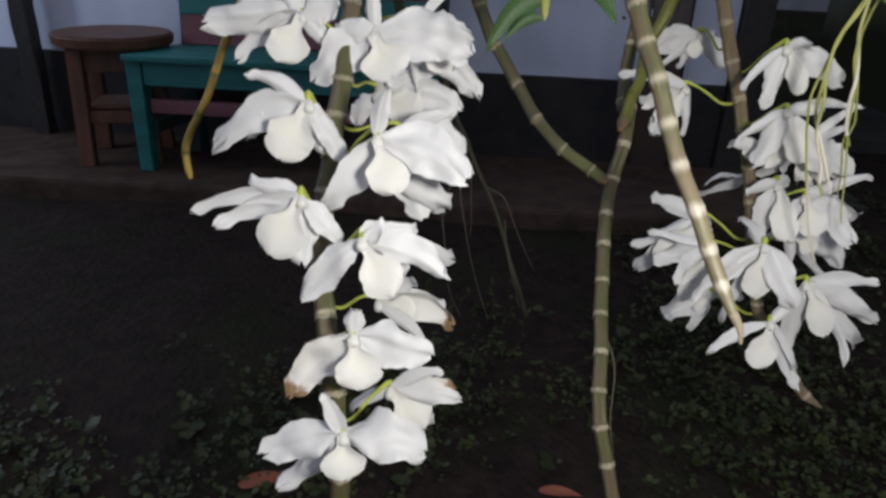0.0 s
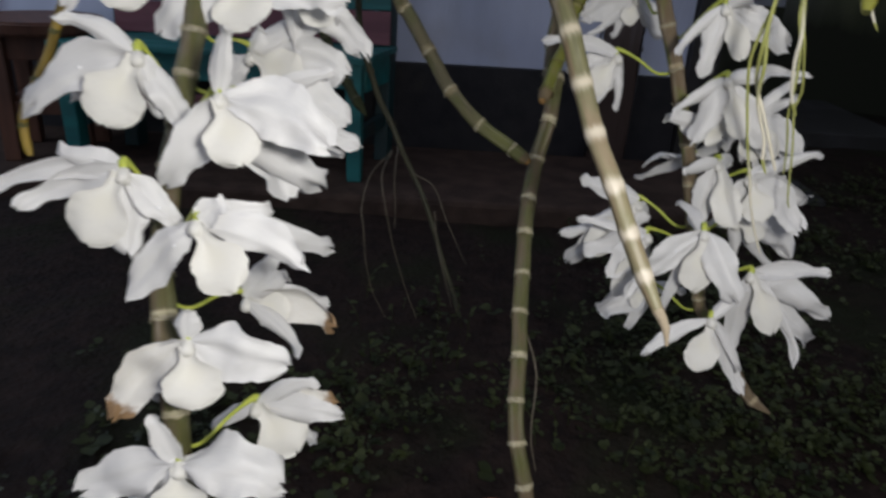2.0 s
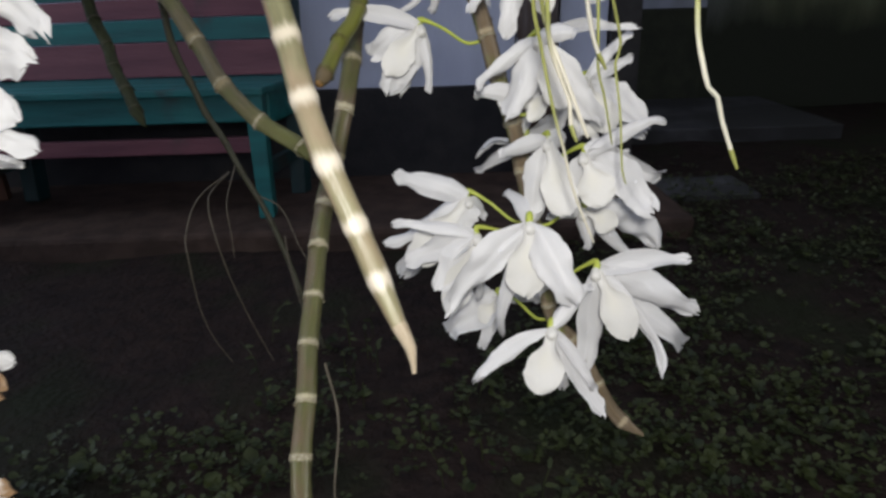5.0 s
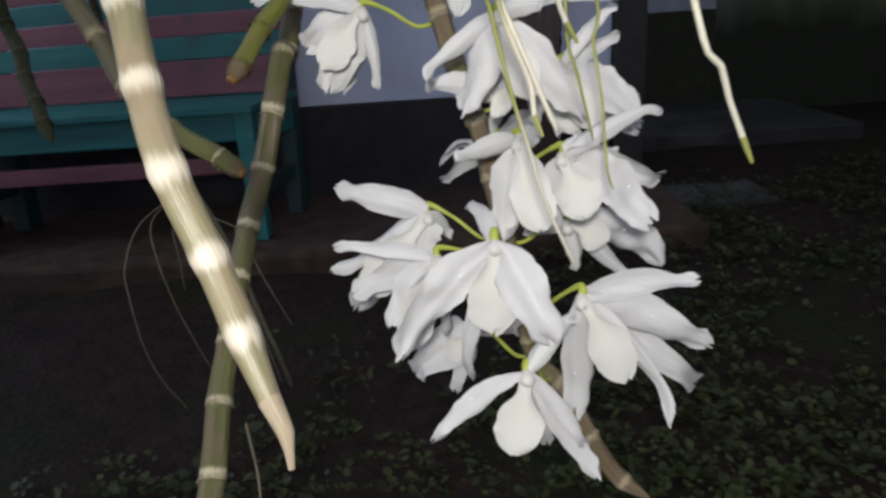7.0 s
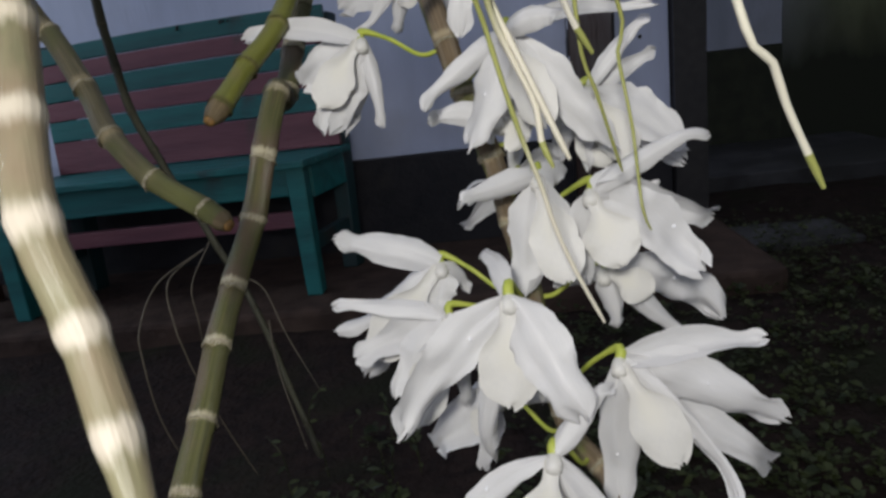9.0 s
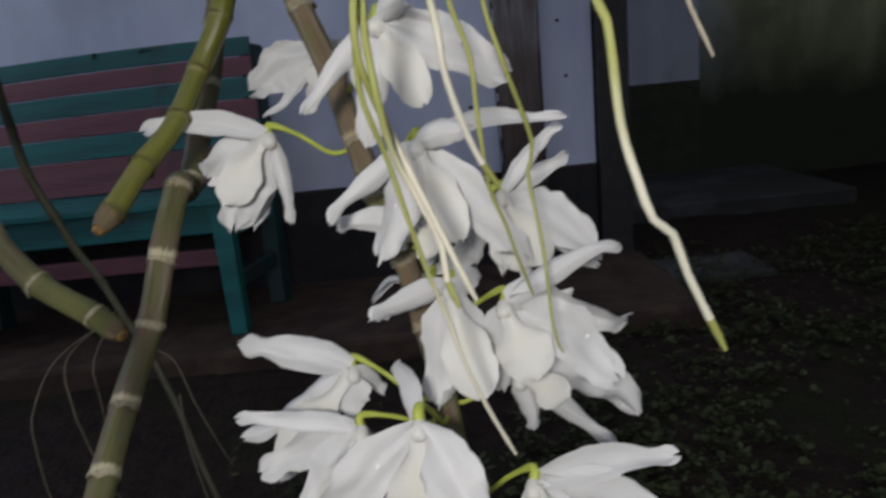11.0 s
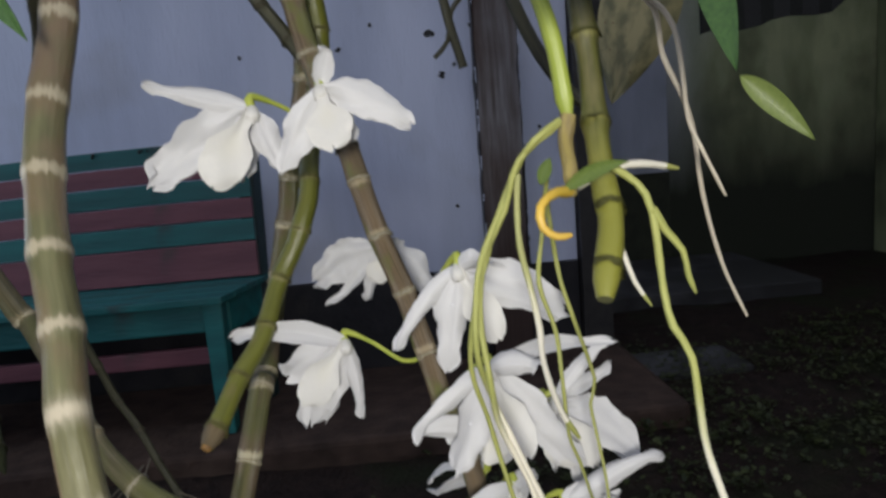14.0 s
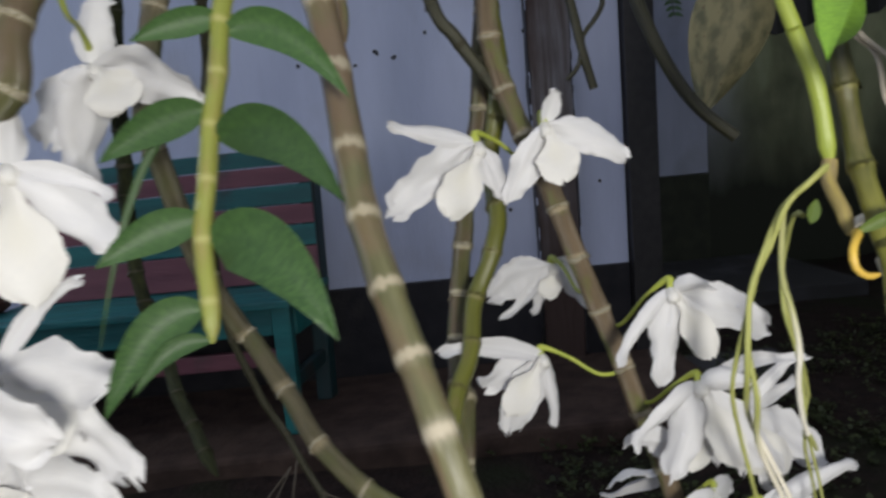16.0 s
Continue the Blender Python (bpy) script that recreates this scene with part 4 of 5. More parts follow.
PT_r2c = [(0.326, 0.489, 0.833), (0.317, 0.486, 0.806), (0.314, 0.492, 0.776), (0.321, 0.500, 0.748), (0.325, 0.500, 0.730), (0.332, 0.500, 0.701), (0.340, 0.500, 0.675), (0.345, 0.500, 0.655), (0.353, 0.500, 0.633), (0.365, 0.500, 0.606)]
PT_r3 = [(0.341, 0.49, 0.865), (0.34, 0.49, 0.853), (0.34, 0.49, 0.833), (0.343, 0.485, 0.813), (0.346, 0.485, 0.794), (0.348, 0.49, 0.776), (0.357, 0.5, 0.748), (0.367, 0.505, 0.73)]
PT_r4 = [(0.354, 0.495, 0.862), (0.359, 0.512, 0.86), (0.357, 0.52, 0.832), (0.352, 0.51, 0.81), (0.359, 0.51, 0.785), (0.36, 0.505, 0.76), (0.363, 0.51, 0.73), (0.369, 0.515, 0.713), (0.375, 0.52, 0.693), (0.382, 0.53, 0.672)]
PT_r5 = [(0.361, 0.525, 0.852), (0.367, 0.54, 0.826), (0.37, 0.54, 0.804), (0.377, 0.54, 0.779), (0.389, 0.55, 0.743), (0.386, 0.55, 0.729), (0.388, 0.545, 0.709), (0.39, 0.54, 0.689), (0.391, 0.53, 0.653), (0.395, 0.53, 0.641)]
PT_r6 = [(0.376, 0.470, 0.842), (0.381, 0.470, 0.829), (0.386, 0.470, 0.815), (0.393, 0.470, 0.804)]
PT_hook = [(0.355, 0.455, 0.858), (0.345, 0.440, 0.859), (0.338, 0.432, 0.855), (0.338, 0.430, 0.848), (0.343, 0.430, 0.844), (0.349, 0.431, 0.844)]
PT_hrt = [(0.362, 0.470, 0.859), (0.373, 0.470, 0.864), (0.387, 0.475, 0.866), (0.399, 0.480, 0.865), (0.413, 0.485, 0.862)]
PT_Rl = [(0.410, 0.560, 0.973), (0.418, 0.555, 0.957), (0.430, 0.550, 0.943), (0.432, 0.545, 0.918), (0.438, 0.540, 0.900), (0.445, 0.540, 0.880), (0.450, 0.540, 0.843), (0.460, 0.540, 0.805), (0.472, 0.537, 0.775)]
PT_Rs = [(0.411, 0.550, 0.970), (0.421, 0.550, 0.954), (0.432, 0.545, 0.942), (0.435, 0.535, 0.927), (0.436, 0.530, 0.905), (0.436, 0.525, 0.884), (0.438, 0.515, 0.869), (0.447, 0.509, 0.845)]
PT_t1 = [(-0.008, 0.900, 0.566), (-0.030, 0.830, 0.552), (-0.037, 0.790, 0.520), (-0.033, 0.775, 0.494), (-0.028, 0.770, 0.440), (-0.018, 0.772, 0.395), (-0.001, 0.779, 0.354)]
PT_t2 = [(-0.008, 0.900, 0.566), (-0.014, 0.820, 0.555), (-0.006, 0.798, 0.515), (-0.002, 0.795, 0.498), (0.006, 0.795, 0.460), (0.022, 0.800, 0.400), (0.042, 0.805, 0.340)]
PT_t3 = [(0.000, 0.900, 0.573), (0.002, 0.835, 0.545), (0.005, 0.826, 0.510), (0.005, 0.824, 0.475)]
PT_t4 = [(0.026, 0.895, 0.534), (0.056, 0.885, 0.519), (0.079, 0.865, 0.472), (0.111, 0.845, 0.413)]
PT_t5 = [(0.059, 0.875, 0.485), (0.067, 0.855, 0.434), (0.093, 0.825, 0.353)]
PT_t6 = [(0.161, 0.490, 0.519), (0.172, 0.460, 0.489), (0.169, 0.430, 0.445), (0.176, 0.420, 0.410)]
PT_N = [(0.119, 0.657, 1.023), (0.120, 0.657, 1.002), (0.121, 0.657, 0.989)]
PT_W0 = [(0.345, 0.930, 1.071), (0.354, 0.930, 1.034), (0.360, 0.930, 1.004), (0.371, 0.930, 0.961)]
PT_W0b = [(0.385, 0.930, 1.062), (0.378, 0.930, 1.039), (0.362, 0.930, 1.019), (0.356, 0.930, 0.989), (0.341, 0.930, 0.973)]
PT_W1 = [(0.404, 0.900, 1.071), (0.423, 0.890, 1.011), (0.444, 0.880, 0.962), (0.466, 0.870, 0.927), (0.499, 0.862, 0.896)]


def cane(pts, radius, mat, name, label, nodes=0.036, taper=(1.0, 1.0), cut=None, tip=0.0, bands=True, band_mat=None, swell=0.07, dry=0.0, group="orchid canes", category="orchid", side=16, ridge=0.035, joints=None):
    """A jointed cane: swollen nodes, papery sheaths round them, a cut or pointed end."""
    line, length = spline(pts, 0.006)
    total = length[-1]
    ob = thing(name, tuple(line[0]), label, category, group)
    rnd = random.Random(int(abs(pts[0][0] * 7919 + pts[-1][2] * 104729) * 1000) % 99991)
    marks, s = list(joints or ()), nodes * 0.6
    while not joints and s < total - nodes * 0.25:
        marks.append(s)
        s += nodes * rnd.uniform(0.88, 1.12)

    def order(s):
        """How many joints lie before s, with the fraction of the way to the next."""
        if s < marks[0]:
            return (s - marks[0]) / nodes
        for k, (a, b) in enumerate(zip(marks, marks[1:])):
            if s < b:
                return k + (s - a) / (b - a)
        return len(marks) - 1 + (s - marks[-1]) / nodes
    turn = Vector((math.cos(radius * 9e4), math.sin(radius * 9e4) * 0.5, 0))
    line = [p + turn * (0.10 * radius * math.cos(math.pi * order(s))) for p, s in zip(line, length)]

    def rad(i):
        s = length[i]
        r = radius * (taper[0] + (taper[1] - taper[0]) * s / total)
        f = order(s) % 1.0
        r *= 1 + swell * (f ** 3 - 0.15 + 0.8 * math.exp(-(min(f, 1 - f) / 0.09) ** 2))
        if tip and s > total - tip:
            r *= max(0.18, ((total - s) / tip) ** 0.6)
        elif s > total - 0.005:
            r *= 0.62 + 0.38 * (total - s) / 0.005
        return r
    bm = bmesh.new()
    rings = tube(bm, line, rad, side, length)
    for i, ring in enumerate(rings):
        for k, v in enumerate(ring):
            a = 2 * math.pi * k / side
            v.co += (v.co - line[i]) * ridge * (math.sin(3 * a + 0.8 * order(length[i])) + 0.7 * math.sin(5 * a + 2 + 0.5 * math.sin(9 * order(length[i]))))
    bm.loops.layers.uv.new("joint")
    base, lay = bm.loops.layers.uv[0], bm.loops.layers.uv["joint"]
    for f in bm.faces:
        for lp in f.loops:
            u = lp[base].uv
            lp[lay].uv = (u.x * 1.6, order(u.y / 10))
    stem = part("stem", bm, mat, ob)
    if dry:
        k = next(i for i, s in enumerate(length) if s > total - dry)
        bm = bmesh.new()
        tube(bm, line[k:], lambda i: rad(i + k) * 1.03 + 0.0001, side, length[k:])
        part("dry_tip", bm, BROWN_TIP if cut else DRY_TIP, ob, "dry tan-brown tip")
    if bands:
        for m in marks:
            if tip and m > total - tip * 0.7:
                continue
            near = min(range(len(line)), key=lambda i: abs(length[i] - m))
            wide = rnd.uniform(0.0018, 0.0034)
            here = line[near]
            d = (line[min(near + 1, len(line) - 1)] - line[max(near - 1, 0)]).normalized()
            bm = bmesh.new()
            r = rad(near)
            seg = [here + d * wide * (k / 3 - 0.35) for k in range(4)]
            tube(bm, seg, lambda i: r * (1.03, 1.04, 1.045, 1.06)[i], 14, [0, 0.03, 0.06, 0.09], closed=False)
            flap = rnd.randrange(14)
            for k, v in enumerate(bm.verts):
                v.co += (v.co - here).normalized() * rnd.uniform(0, 0.0003)
                if k >= 42:
                    v.co += d * rnd.uniform(-0.0012, 0.0012)
                if k >= 28 and (k % 14 - flap) % 14 < 3:
                    v.co += (v.co - here).normalized() * 0.0010 + d * 0.0012
            bmesh.ops.solidify(bm, geom=bm.faces[:], thickness=0.0003)
            part("node_sheath", bm, band_mat or BAND, ob)
    if cut:
        bm = bmesh.new()
        r = rad(len(line) - 1)
        d = (line[-1] - line[-2]).normalized()
        tube(bm, [line[-1] - d * 0.003, line[-1] + d * 0.0015, line[-1] + d * 0.0025], lambda i: r * (0.92, 0.86, 0.55)[i], 12)
        part("cut_end", bm, CUT, ob, "raw orange-brown cut end")
    LINE_OF[ob] = line
    return ob


LINE_OF = {}


def root(parent, pts, radius, mat, tip_mat=None, label="", name="root", taper=0.55):
    """A wavy aerial root; the tip may differ in colour."""
    line, length = spline(pts, 0.006)
    total = length[-1]

    def rad(i):
        u = length[i] / total
        return radius * (1 - (1 - taper) * u) * (1 + 0.10 * math.sin(length[i] * 320) * math.sin(length[i] * 131 + 1)) * (1 if u < 0.985 else 0.55)
    cutoff = len(line) if not tip_mat else max(2, int(len(line) * 0.94))
    bm = bmesh.new()
    tube(bm, line[:cutoff], rad, 8, length[:cutoff])
    ob = part(name, bm, mat, parent, label)
    if tip_mat:
        bm = bmesh.new()
        tube(bm, line[cutoff - 1:], lambda i: rad(i + cutoff - 1), 8, length[cutoff - 1:])
        part("root_tip", bm, tip_mat, ob, "fresh green growing tip")
    return ob


FLOWER_COUNT = [0]


def flower(parent, where, face, tepals, joint=None):
    """One orchid flower: a green pedicel and spur, then sepals, petals and a cupped cream lip."""
    FLOWER_COUNT[0] += 1
    rnd = random.Random(FLOWER_COUNT[0] * 31)
    c, face = Vector(where), Vector(face)
    line = LINE_OF[parent]
    near = min(line, key=lambda p: (p - c - Vector((0, 0, -0.004))).length)
    if joint:
        near = Vector(joint)
    bm = bmesh.new()
    back = c + Vector((0, 0, 0.004)) - face * 0.004
    gap = (near - back).length
    pts, ln = spline([near, near * 0.72 + back * 0.28 - Vector((0, 0, 0.10 * gap)), near * 0.35 + back * 0.65 + Vector((0, 0, 0.02 * gap)),
                      back + Vector((0, 0, 0.0035)), c + face * 0.001 - Vector((0, 0, 0.003))], 0.003)
    n = len(pts)
    tube(bm, pts, lambda i: 0.0015 + 0.0021 * max(0, (i / n - 0.62) / 0.38), 8, ln)
    fl = part("flower", bm, SPUR, parent, "white orchid flower on a green pedicel", origin=c)
    bm = bmesh.new()
    down = (Vector((0, 0, -1)) + face * 1.1).normalized()
    tube(bm, [c, c + down * 0.003, c + down * 0.006, c + down * 0.009, c + down * 0.0105], lambda i: (0.0034, 0.0042, 0.0045, 0.0040, 0.0018)[i], 12)
    part("column", bm, LIP, fl, "small blunt cream column")
    drop_at = []
    for k, (kind, off, width) in enumerate(tepals):
        off = Vector(off)
        bm = bmesh.new()
        start = c + off.normalized() * 0.002 + face * (0.001 + 0.0006 * k)
        twist = Vector([rnd.uniform(-1, 1) for _ in range(3)]) * 0.30
        seed = FLOWER_COUNT[0] * 10 + k
        hook = rnd.choice((-1, 1)) * rnd.uniform(0.3, 0.9)
        if kind == "lip":
            tepal(bm, start + face * 0.003, c + off, width, face + twist * 0.3, "lip", seed, 0.06, up=face)
            part("lip", bm, LIP, fl, "cream-tinted rounded lip")
        elif kind == "sepal":
            tepal(bm, start, c + off, width, face + twist, "sepal", seed, 0.10 + rnd.uniform(-0.04, 0.05), rnd.choice((-0.7, 0.5, -0.4)), hook)
            part("sepal", bm, PETAL, fl)
        elif kind == "withered":
            tepal(bm, start, c + off, width, face + twist, "petal", seed, 0.12, 0.5, 0.5)
            part("petal", bm, BROWN_PETAL, fl, "white petal withering brown at its tip")
        else:
            rows = tepal(bm, start, c + off, width, face + twist, "petal", seed, 0.12 + rnd.uniform(-0.04, 0.05), rnd.uniform(-0.5, 0.2), hook * 0.6)
            drop_at.append((part("petal", bm, PETAL, fl), rows))
    for petal, rows in drop_at:
        if rnd.random() < 0.45:
            q, n = rows[rnd.randint(7, 18)][rnd.randint(3, 7)]
            bm = bmesh.new()
            r = rnd.uniform(0.0007, 0.0013)
            bmesh.ops.create_uvsphere(bm, u_segments=8, v_segments=6, radius=r)
            bmesh.ops.translate(bm, verts=bm.verts[:], vec=q + n * r * 0.5)
            part("dew_drop", bm, DEW, fl, "small clear water drop")
    return fl


def leaf(parent, base, tip, width, face, bend, mat=None):
    bm = bmesh.new()
    blade(bm, base, tip, width, face, bend, 0.30, 0.012, int(abs(base[0] * 1000)), 0.0004, 16, 7)
    return part("leaf", bm, mat or LEAF_OF.get(parent, LEAF), parent)


LEAF_OF = {}
cane_a = cane([(0.06, 0.60, 1.12)] + PT_A, 0.0082, STEM, "orchid_cane", "orchid cane thickly hung with white flowers", 0.034)
cane_b = cane([(0.205, 0.72, 1.12)] + PT_B, 0.0076, STEM, "orchid_cane", "bare jointed olive orchid cane with pale nodes", 0.036, (1.1, 0.9), joints=[0.03 + 0.04 * k for k in range(11)] + [0.467, 0.512, 0.554, 0.600, 0.638, 0.681, 0.7195, 0.759, 0.800, 0.835, 0.872])
cane_c = cane([(0.125, 0.66, 1.12)] + PT_C, 0.0074, PALE_STEM, "orchid_cane", "thick pale orchid cane ending in a dry point", 0.038, (1.42, 0.78), tip=0.05, swell=0.08, dry=0.030, bands=False, joints=[0.085, 0.135, 0.188, 0.2507, 0.2935, 0.335, 0.370, 0.4065, 0.4445, 0.483, 0.522, 0.556, 0.585])
cane_d = cane([(0.215, 0.71, 1.12)] + PT_D, 0.0080, BROWN_STEM, "orchid_cane", "brown orchid cane carrying white flowers down its length", 0.040, (1.05, 0.75), tip=0.02, joints=[0.05, 0.09, 0.133, 0.175, 0.215, 0.245, 0.277, 0.312, 0.357, 0.398, 0.435] + [0.475 + 0.040 * k for k in range(7)])
cane_s = cane([(0.02, 0.68, 1.12)] + PT_S, 0.0088, OLD_STEM, "orchid_cane", "grey-brown orchid cane cut off at its end", 0.038, (0.98, 0.76), cut=True, joints=[0.05 * k for k in range(1, 7)] + [0.350, 0.403, 0.454, 0.4995, 0.537], dry=0.010)
cane_g = cane([(0.22, 0.72, 1.12)] + PT_G, 0.0080, GREEN_STEM, "orchid_cane", "smooth green orchid cane with a cut tip", 0.040, (1.1, 0.75), cut=True, dry=0.014, band_mat=GREEN_RING)
cane_m = cane([(0.16, 0.71, 1.12)] + PT_M, 0.0050, DARK_STEM, "orchid_cane", "thin dark leafless orchid cane", 0.03, band_mat=DARK_RING)
cane_e = cane([(-0.10, 0.84, 1.12), (-0.115, 0.83, 0.90)] + PT_E, 0.0080, MOSSY_STEM, "orchid_cane", "short green-black old orchid cane", 0.036, (1, 0.66), band_mat=DARK_RING, tip=0.018, swell=0.09)
cane_t = cane([(-0.02, 0.72, 1.14), (-0.02, 0.82, 1.10)] + PT_T, 0.0058, DARK_STEM, "orchid_cane", "thin dark old cane with hanging roots", 0.045, (1, 0.55), band_mat=DARK_RING)
cane_l = cane([(-0.16, 0.56, 1.0)] + PT_L, 0.0046, YELLOW_STEM, "orchid_cane", "thin yellowed orchid cane with a kinked tip", 0.045, (1, 0.8), band_mat=GREEN_RING)
cane_k = cane([(0.085, 0.56, 1.10)] + PT_K, 0.0052, LIME_STEM, "orchid_cane", "young lime-green orchid cane with glossy leaves", 0.028, (1, 0.8), bands=False, tip=0.010)
cane_q = cane([(0.35, 0.55, 1.10)] + PT_Q, 0.0058, RIPE_STEM, "orchid_cane", "thick green orchid cane with a blunt tip", 0.040, (0.95, 0.90), swell=0.15, band_mat=RIPE_RING, joints=[0.02, 0.06, 0.10, 0.145, 0.19, 0.232, 0.272, 0.298])
cane_p = cane([(0.32, 0.55, 1.10)] + PT_P, 0.0037, PLANTLET_STEM, "orchid_plantlet", "young lime-green orchid plantlet with aerial roots", 0.03, (0.8, 1.1), bands=False, group="", category="orchid")
cane_o = cane([(0.55, 0.60, 1.16), (0.50, 0.52, 1.08), (0.47, 0.46, 1.02)], 0.0045, GREEN_STEM, "orchid_cane", "green leafy orchid cane at the top", 0.03, bands=False)
cane_n = cane([(0.10, 0.68, 1.12)] + PT_N, 0.0048, BROWN_STEM, "orchid_cane", "short brown orchid cane tip", 0.03, bands=False, tip=0.012)
LEAF_OF[cane_p] = LIME_LEAF
LEAF_OF[cane_o] = LIME_LEAF

# aerial roots of the plantlet
root(cane_p, PT_P2, 0.0038, STUMP, name="old_stem", taper=0.85)
root(cane_p, PT_r1, 0.0016, ROOT_FADE, ROOT_GREEN, taper=0.9)
root(cane_p, PT_r1b, 0.0019, ROOT_GREEN)
root(cane_p, PT_r2, 0.0016, ROOT_FADE_LATE, taper=0.9)
root(cane_p, PT_r2b, 0.0016, ROOT_FADE_LATE, ROOT_GREEN, taper=0.9)
root(cane_p, PT_r2c, 0.0013, ROOT_FADE_LATE, taper=0.8)
root(cane_p, PT_r3, 0.0015, ROOT_FADE_EARLY, ROOT_GREEN, taper=1.0)
root(cane_p, PT_r4, 0.0014, ROOT_GREEN)
root(cane_p, PT_r5, 0.0014, ROOT_GREEN)
root(cane_p, PT_r6, 0.0016, ROOT_WHITE, ROOT_GREEN)
root(cane_p, PT_hook, 0.0024, ROOT_YELLOW, label="yellow hooked root")
root(cane_p, PT_hrt, 0.0024, ROOT_WHITE, ROOT_GREEN)
root(cane_p, PT_Rl, 0.0017, ROOT_TAN)
root(cane_p, PT_Rs, 0.0016, ROOT_TAN)
for pts in (PT_t1, PT_t2, PT_t3, PT_t4, PT_t5):
    root(cane_t, pts, 0.0009, ROOT_DARK)
root(cane_b, PT_t6, 0.0009, ROOT_DARK)
for pts, r in ((PT_W0, 0.0065), (PT_W0b, 0.0035), (PT_W1, 0.0085)):
    line, length = spline([(pts[0][0] - 0.02, 0.72, 1.15), (pts[0][0] - 0.03, pts[0][1] - 0.03, 1.12)] + pts, 0.008)
    bm = bmesh.new()
    tube(bm, line, lambda i: r * (1 - 0.25 * i / len(line)), 10, length)
    tagged(part("hanging_root", bm, DARK_STEM), "dark hanging root before the wall", "root", "hanging roots")

# rail of rough poles that the orchids are tied to
rail = thing("orchid_rail", (0.05, 0.70, 0.0), "rough wooden rail on two poles from which the orchids hang", "rail")
for name, pts, r in (("crossbar", [(-0.95, 0.66, 1.15), (-0.3, 0.68, 1.16), (0.2, 0.71, 1.15), (0.7, 0.70, 1.16), (1.15, 0.68, 1.15)], 0.026),
                     ("upright", [(-0.88, 0.665, 0.0), (-0.885, 0.66, 0.6), (-0.88, 0.665, 1.22)], 0.024),
                     ("upright", [(1.08, 0.68, 0.0), (1.085, 0.685, 0.6), (1.08, 0.68, 1.22)], 0.024)):
    line, length = spline(pts, 0.04)
    bm = bmesh.new()
    tube(bm, line, lambda i: r * (1 + 0.06 * math.sin(i * 1.7)), 12, length)
    part(name, bm, WOOD_POST, rail)

# dry leaf and fern before the wall
dry = thing("dry_leaf", (0.72, 0.72, 1.15), "large drying leaf, olive with brown spots, hanging by its stalk", "leaf")
line, length = spline([(0.72, 0.70, 1.16), (0.74, 0.95, 1.26), (0.735, 1.22, 1.22), (0.728, 1.26, 1.17)], 0.02)
bm = bmesh.new()
tube(bm, line, 0.004, 8, length)
part("stalk", bm, DARK_STEM, dry)
bm = bmesh.new()
blade(bm, (0.728, 1.262, 1.175), (0.650, 1.290, 0.925), 0.125, (-0.30, -0.94, 0.1), 0.0, -0.30, 0.015, 5, 0.0008, 24, 11)
part("leaf_blade", bm, HUSK, dry)
fern = thing("fern", (1.0, 2.575, 1.50), "small dark green fern frond hanging before the black post", "fern")
line, length = spline([(1.0, 2.575, 1.50), (1.02, 2.50, 1.47), (1.055, 2.46, 1.38), (1.075, 2.45, 1.27)], 0.01)
bm = bmesh.new()
tube(bm, line, 0.002, 6, length)
part("frond_stalk", bm, DARK_STEM, fern)
for k in range(4, len(line), 2):
    for s in (-1, 1):
        bm = bmesh.new()
        ln = 0.055 * (1 - 0.55 * k / len(line))
        blade(bm, line[k], line[k] + Vector((s * ln, -0.01, -ln * 0.55)), 0.014, (0, -1, 0.2), 0.1, 0.2, 0.0, k, 0.0003, 5, 3)
        part("frond_leaflet", bm, LEAF, fern)

# ---- leaves ----
leaf(cane_k, (0.073, 0.515, 0.976), (0.132, 0.507, 0.939), 0.019, (0.16, -0.98, -0.13), .44)
leaf(cane_k, (0.072, 0.515, 0.984), (0.032, 0.500, 0.973), 0.014, (0.29, -0.94, -0.18), .1)
leaf(cane_k, (0.064, 0.500, 0.939), (0.022, 0.470, 0.917), 0.0183, (0.34, -0.94, -0.05), .15)
leaf(cane_k, (0.068, 0.495, 0.925), (0.129, 0.460, 0.891), 0.024, (0.19, -0.98, 0.01), .38)
leaf(cane_k, (0.061, 0.480, 0.888), (0.018, 0.460, 0.872), 0.018, (0.36, -0.93, 0.10), .15)
leaf(cane_k, (0.065, 0.475, 0.877), (0.122, 0.440, 0.835), 0.030, (0.21, -0.96, 0.18), .42)
leaf(cane_k, (0.061, 0.465, 0.848), (0.014, 0.455, 0.805), 0.0200, (0.36, -0.90, 0.26), .42)
leaf(cane_k, (0.063, 0.460, 0.835), (0.030, 0.450, 0.816), 0.009, (0.34, -0.90, 0.27), .4)
leaf(cane_k, (0.062, 0.500, 0.936), (0.008, 0.470, 0.828), 0.004, (0.36, -0.93, 0.09), .5)
leaf(cane_p, (0.323, 0.420, 0.963), (0.304, 0.395, 0.929), 0.013, (-0.45, -0.88, -0.15), .2)
leaf(cane_p, (0.366, 0.495, 0.944), (0.374, 0.480, 0.970), 0.020, (-0.54, -0.83, -0.12), .1)
leaf(cane_o, (0.428, 0.400, 0.940), (0.310, 0.370, 0.935), 0.023, (-0.53, -0.84, -0.14), .05)
leaf(cane_o, (0.408, 0.450, 0.953), (0.407, 0.420, 0.897), 0.013, (-0.47, -0.87, -0.12), .02, LEAF)
leaf(cane_o, (0.408, 0.420, 0.896), (0.432, 0.415, 0.872), 0.0078, (-0.54, -0.84, 0.03), .05, PALE_LEAF)
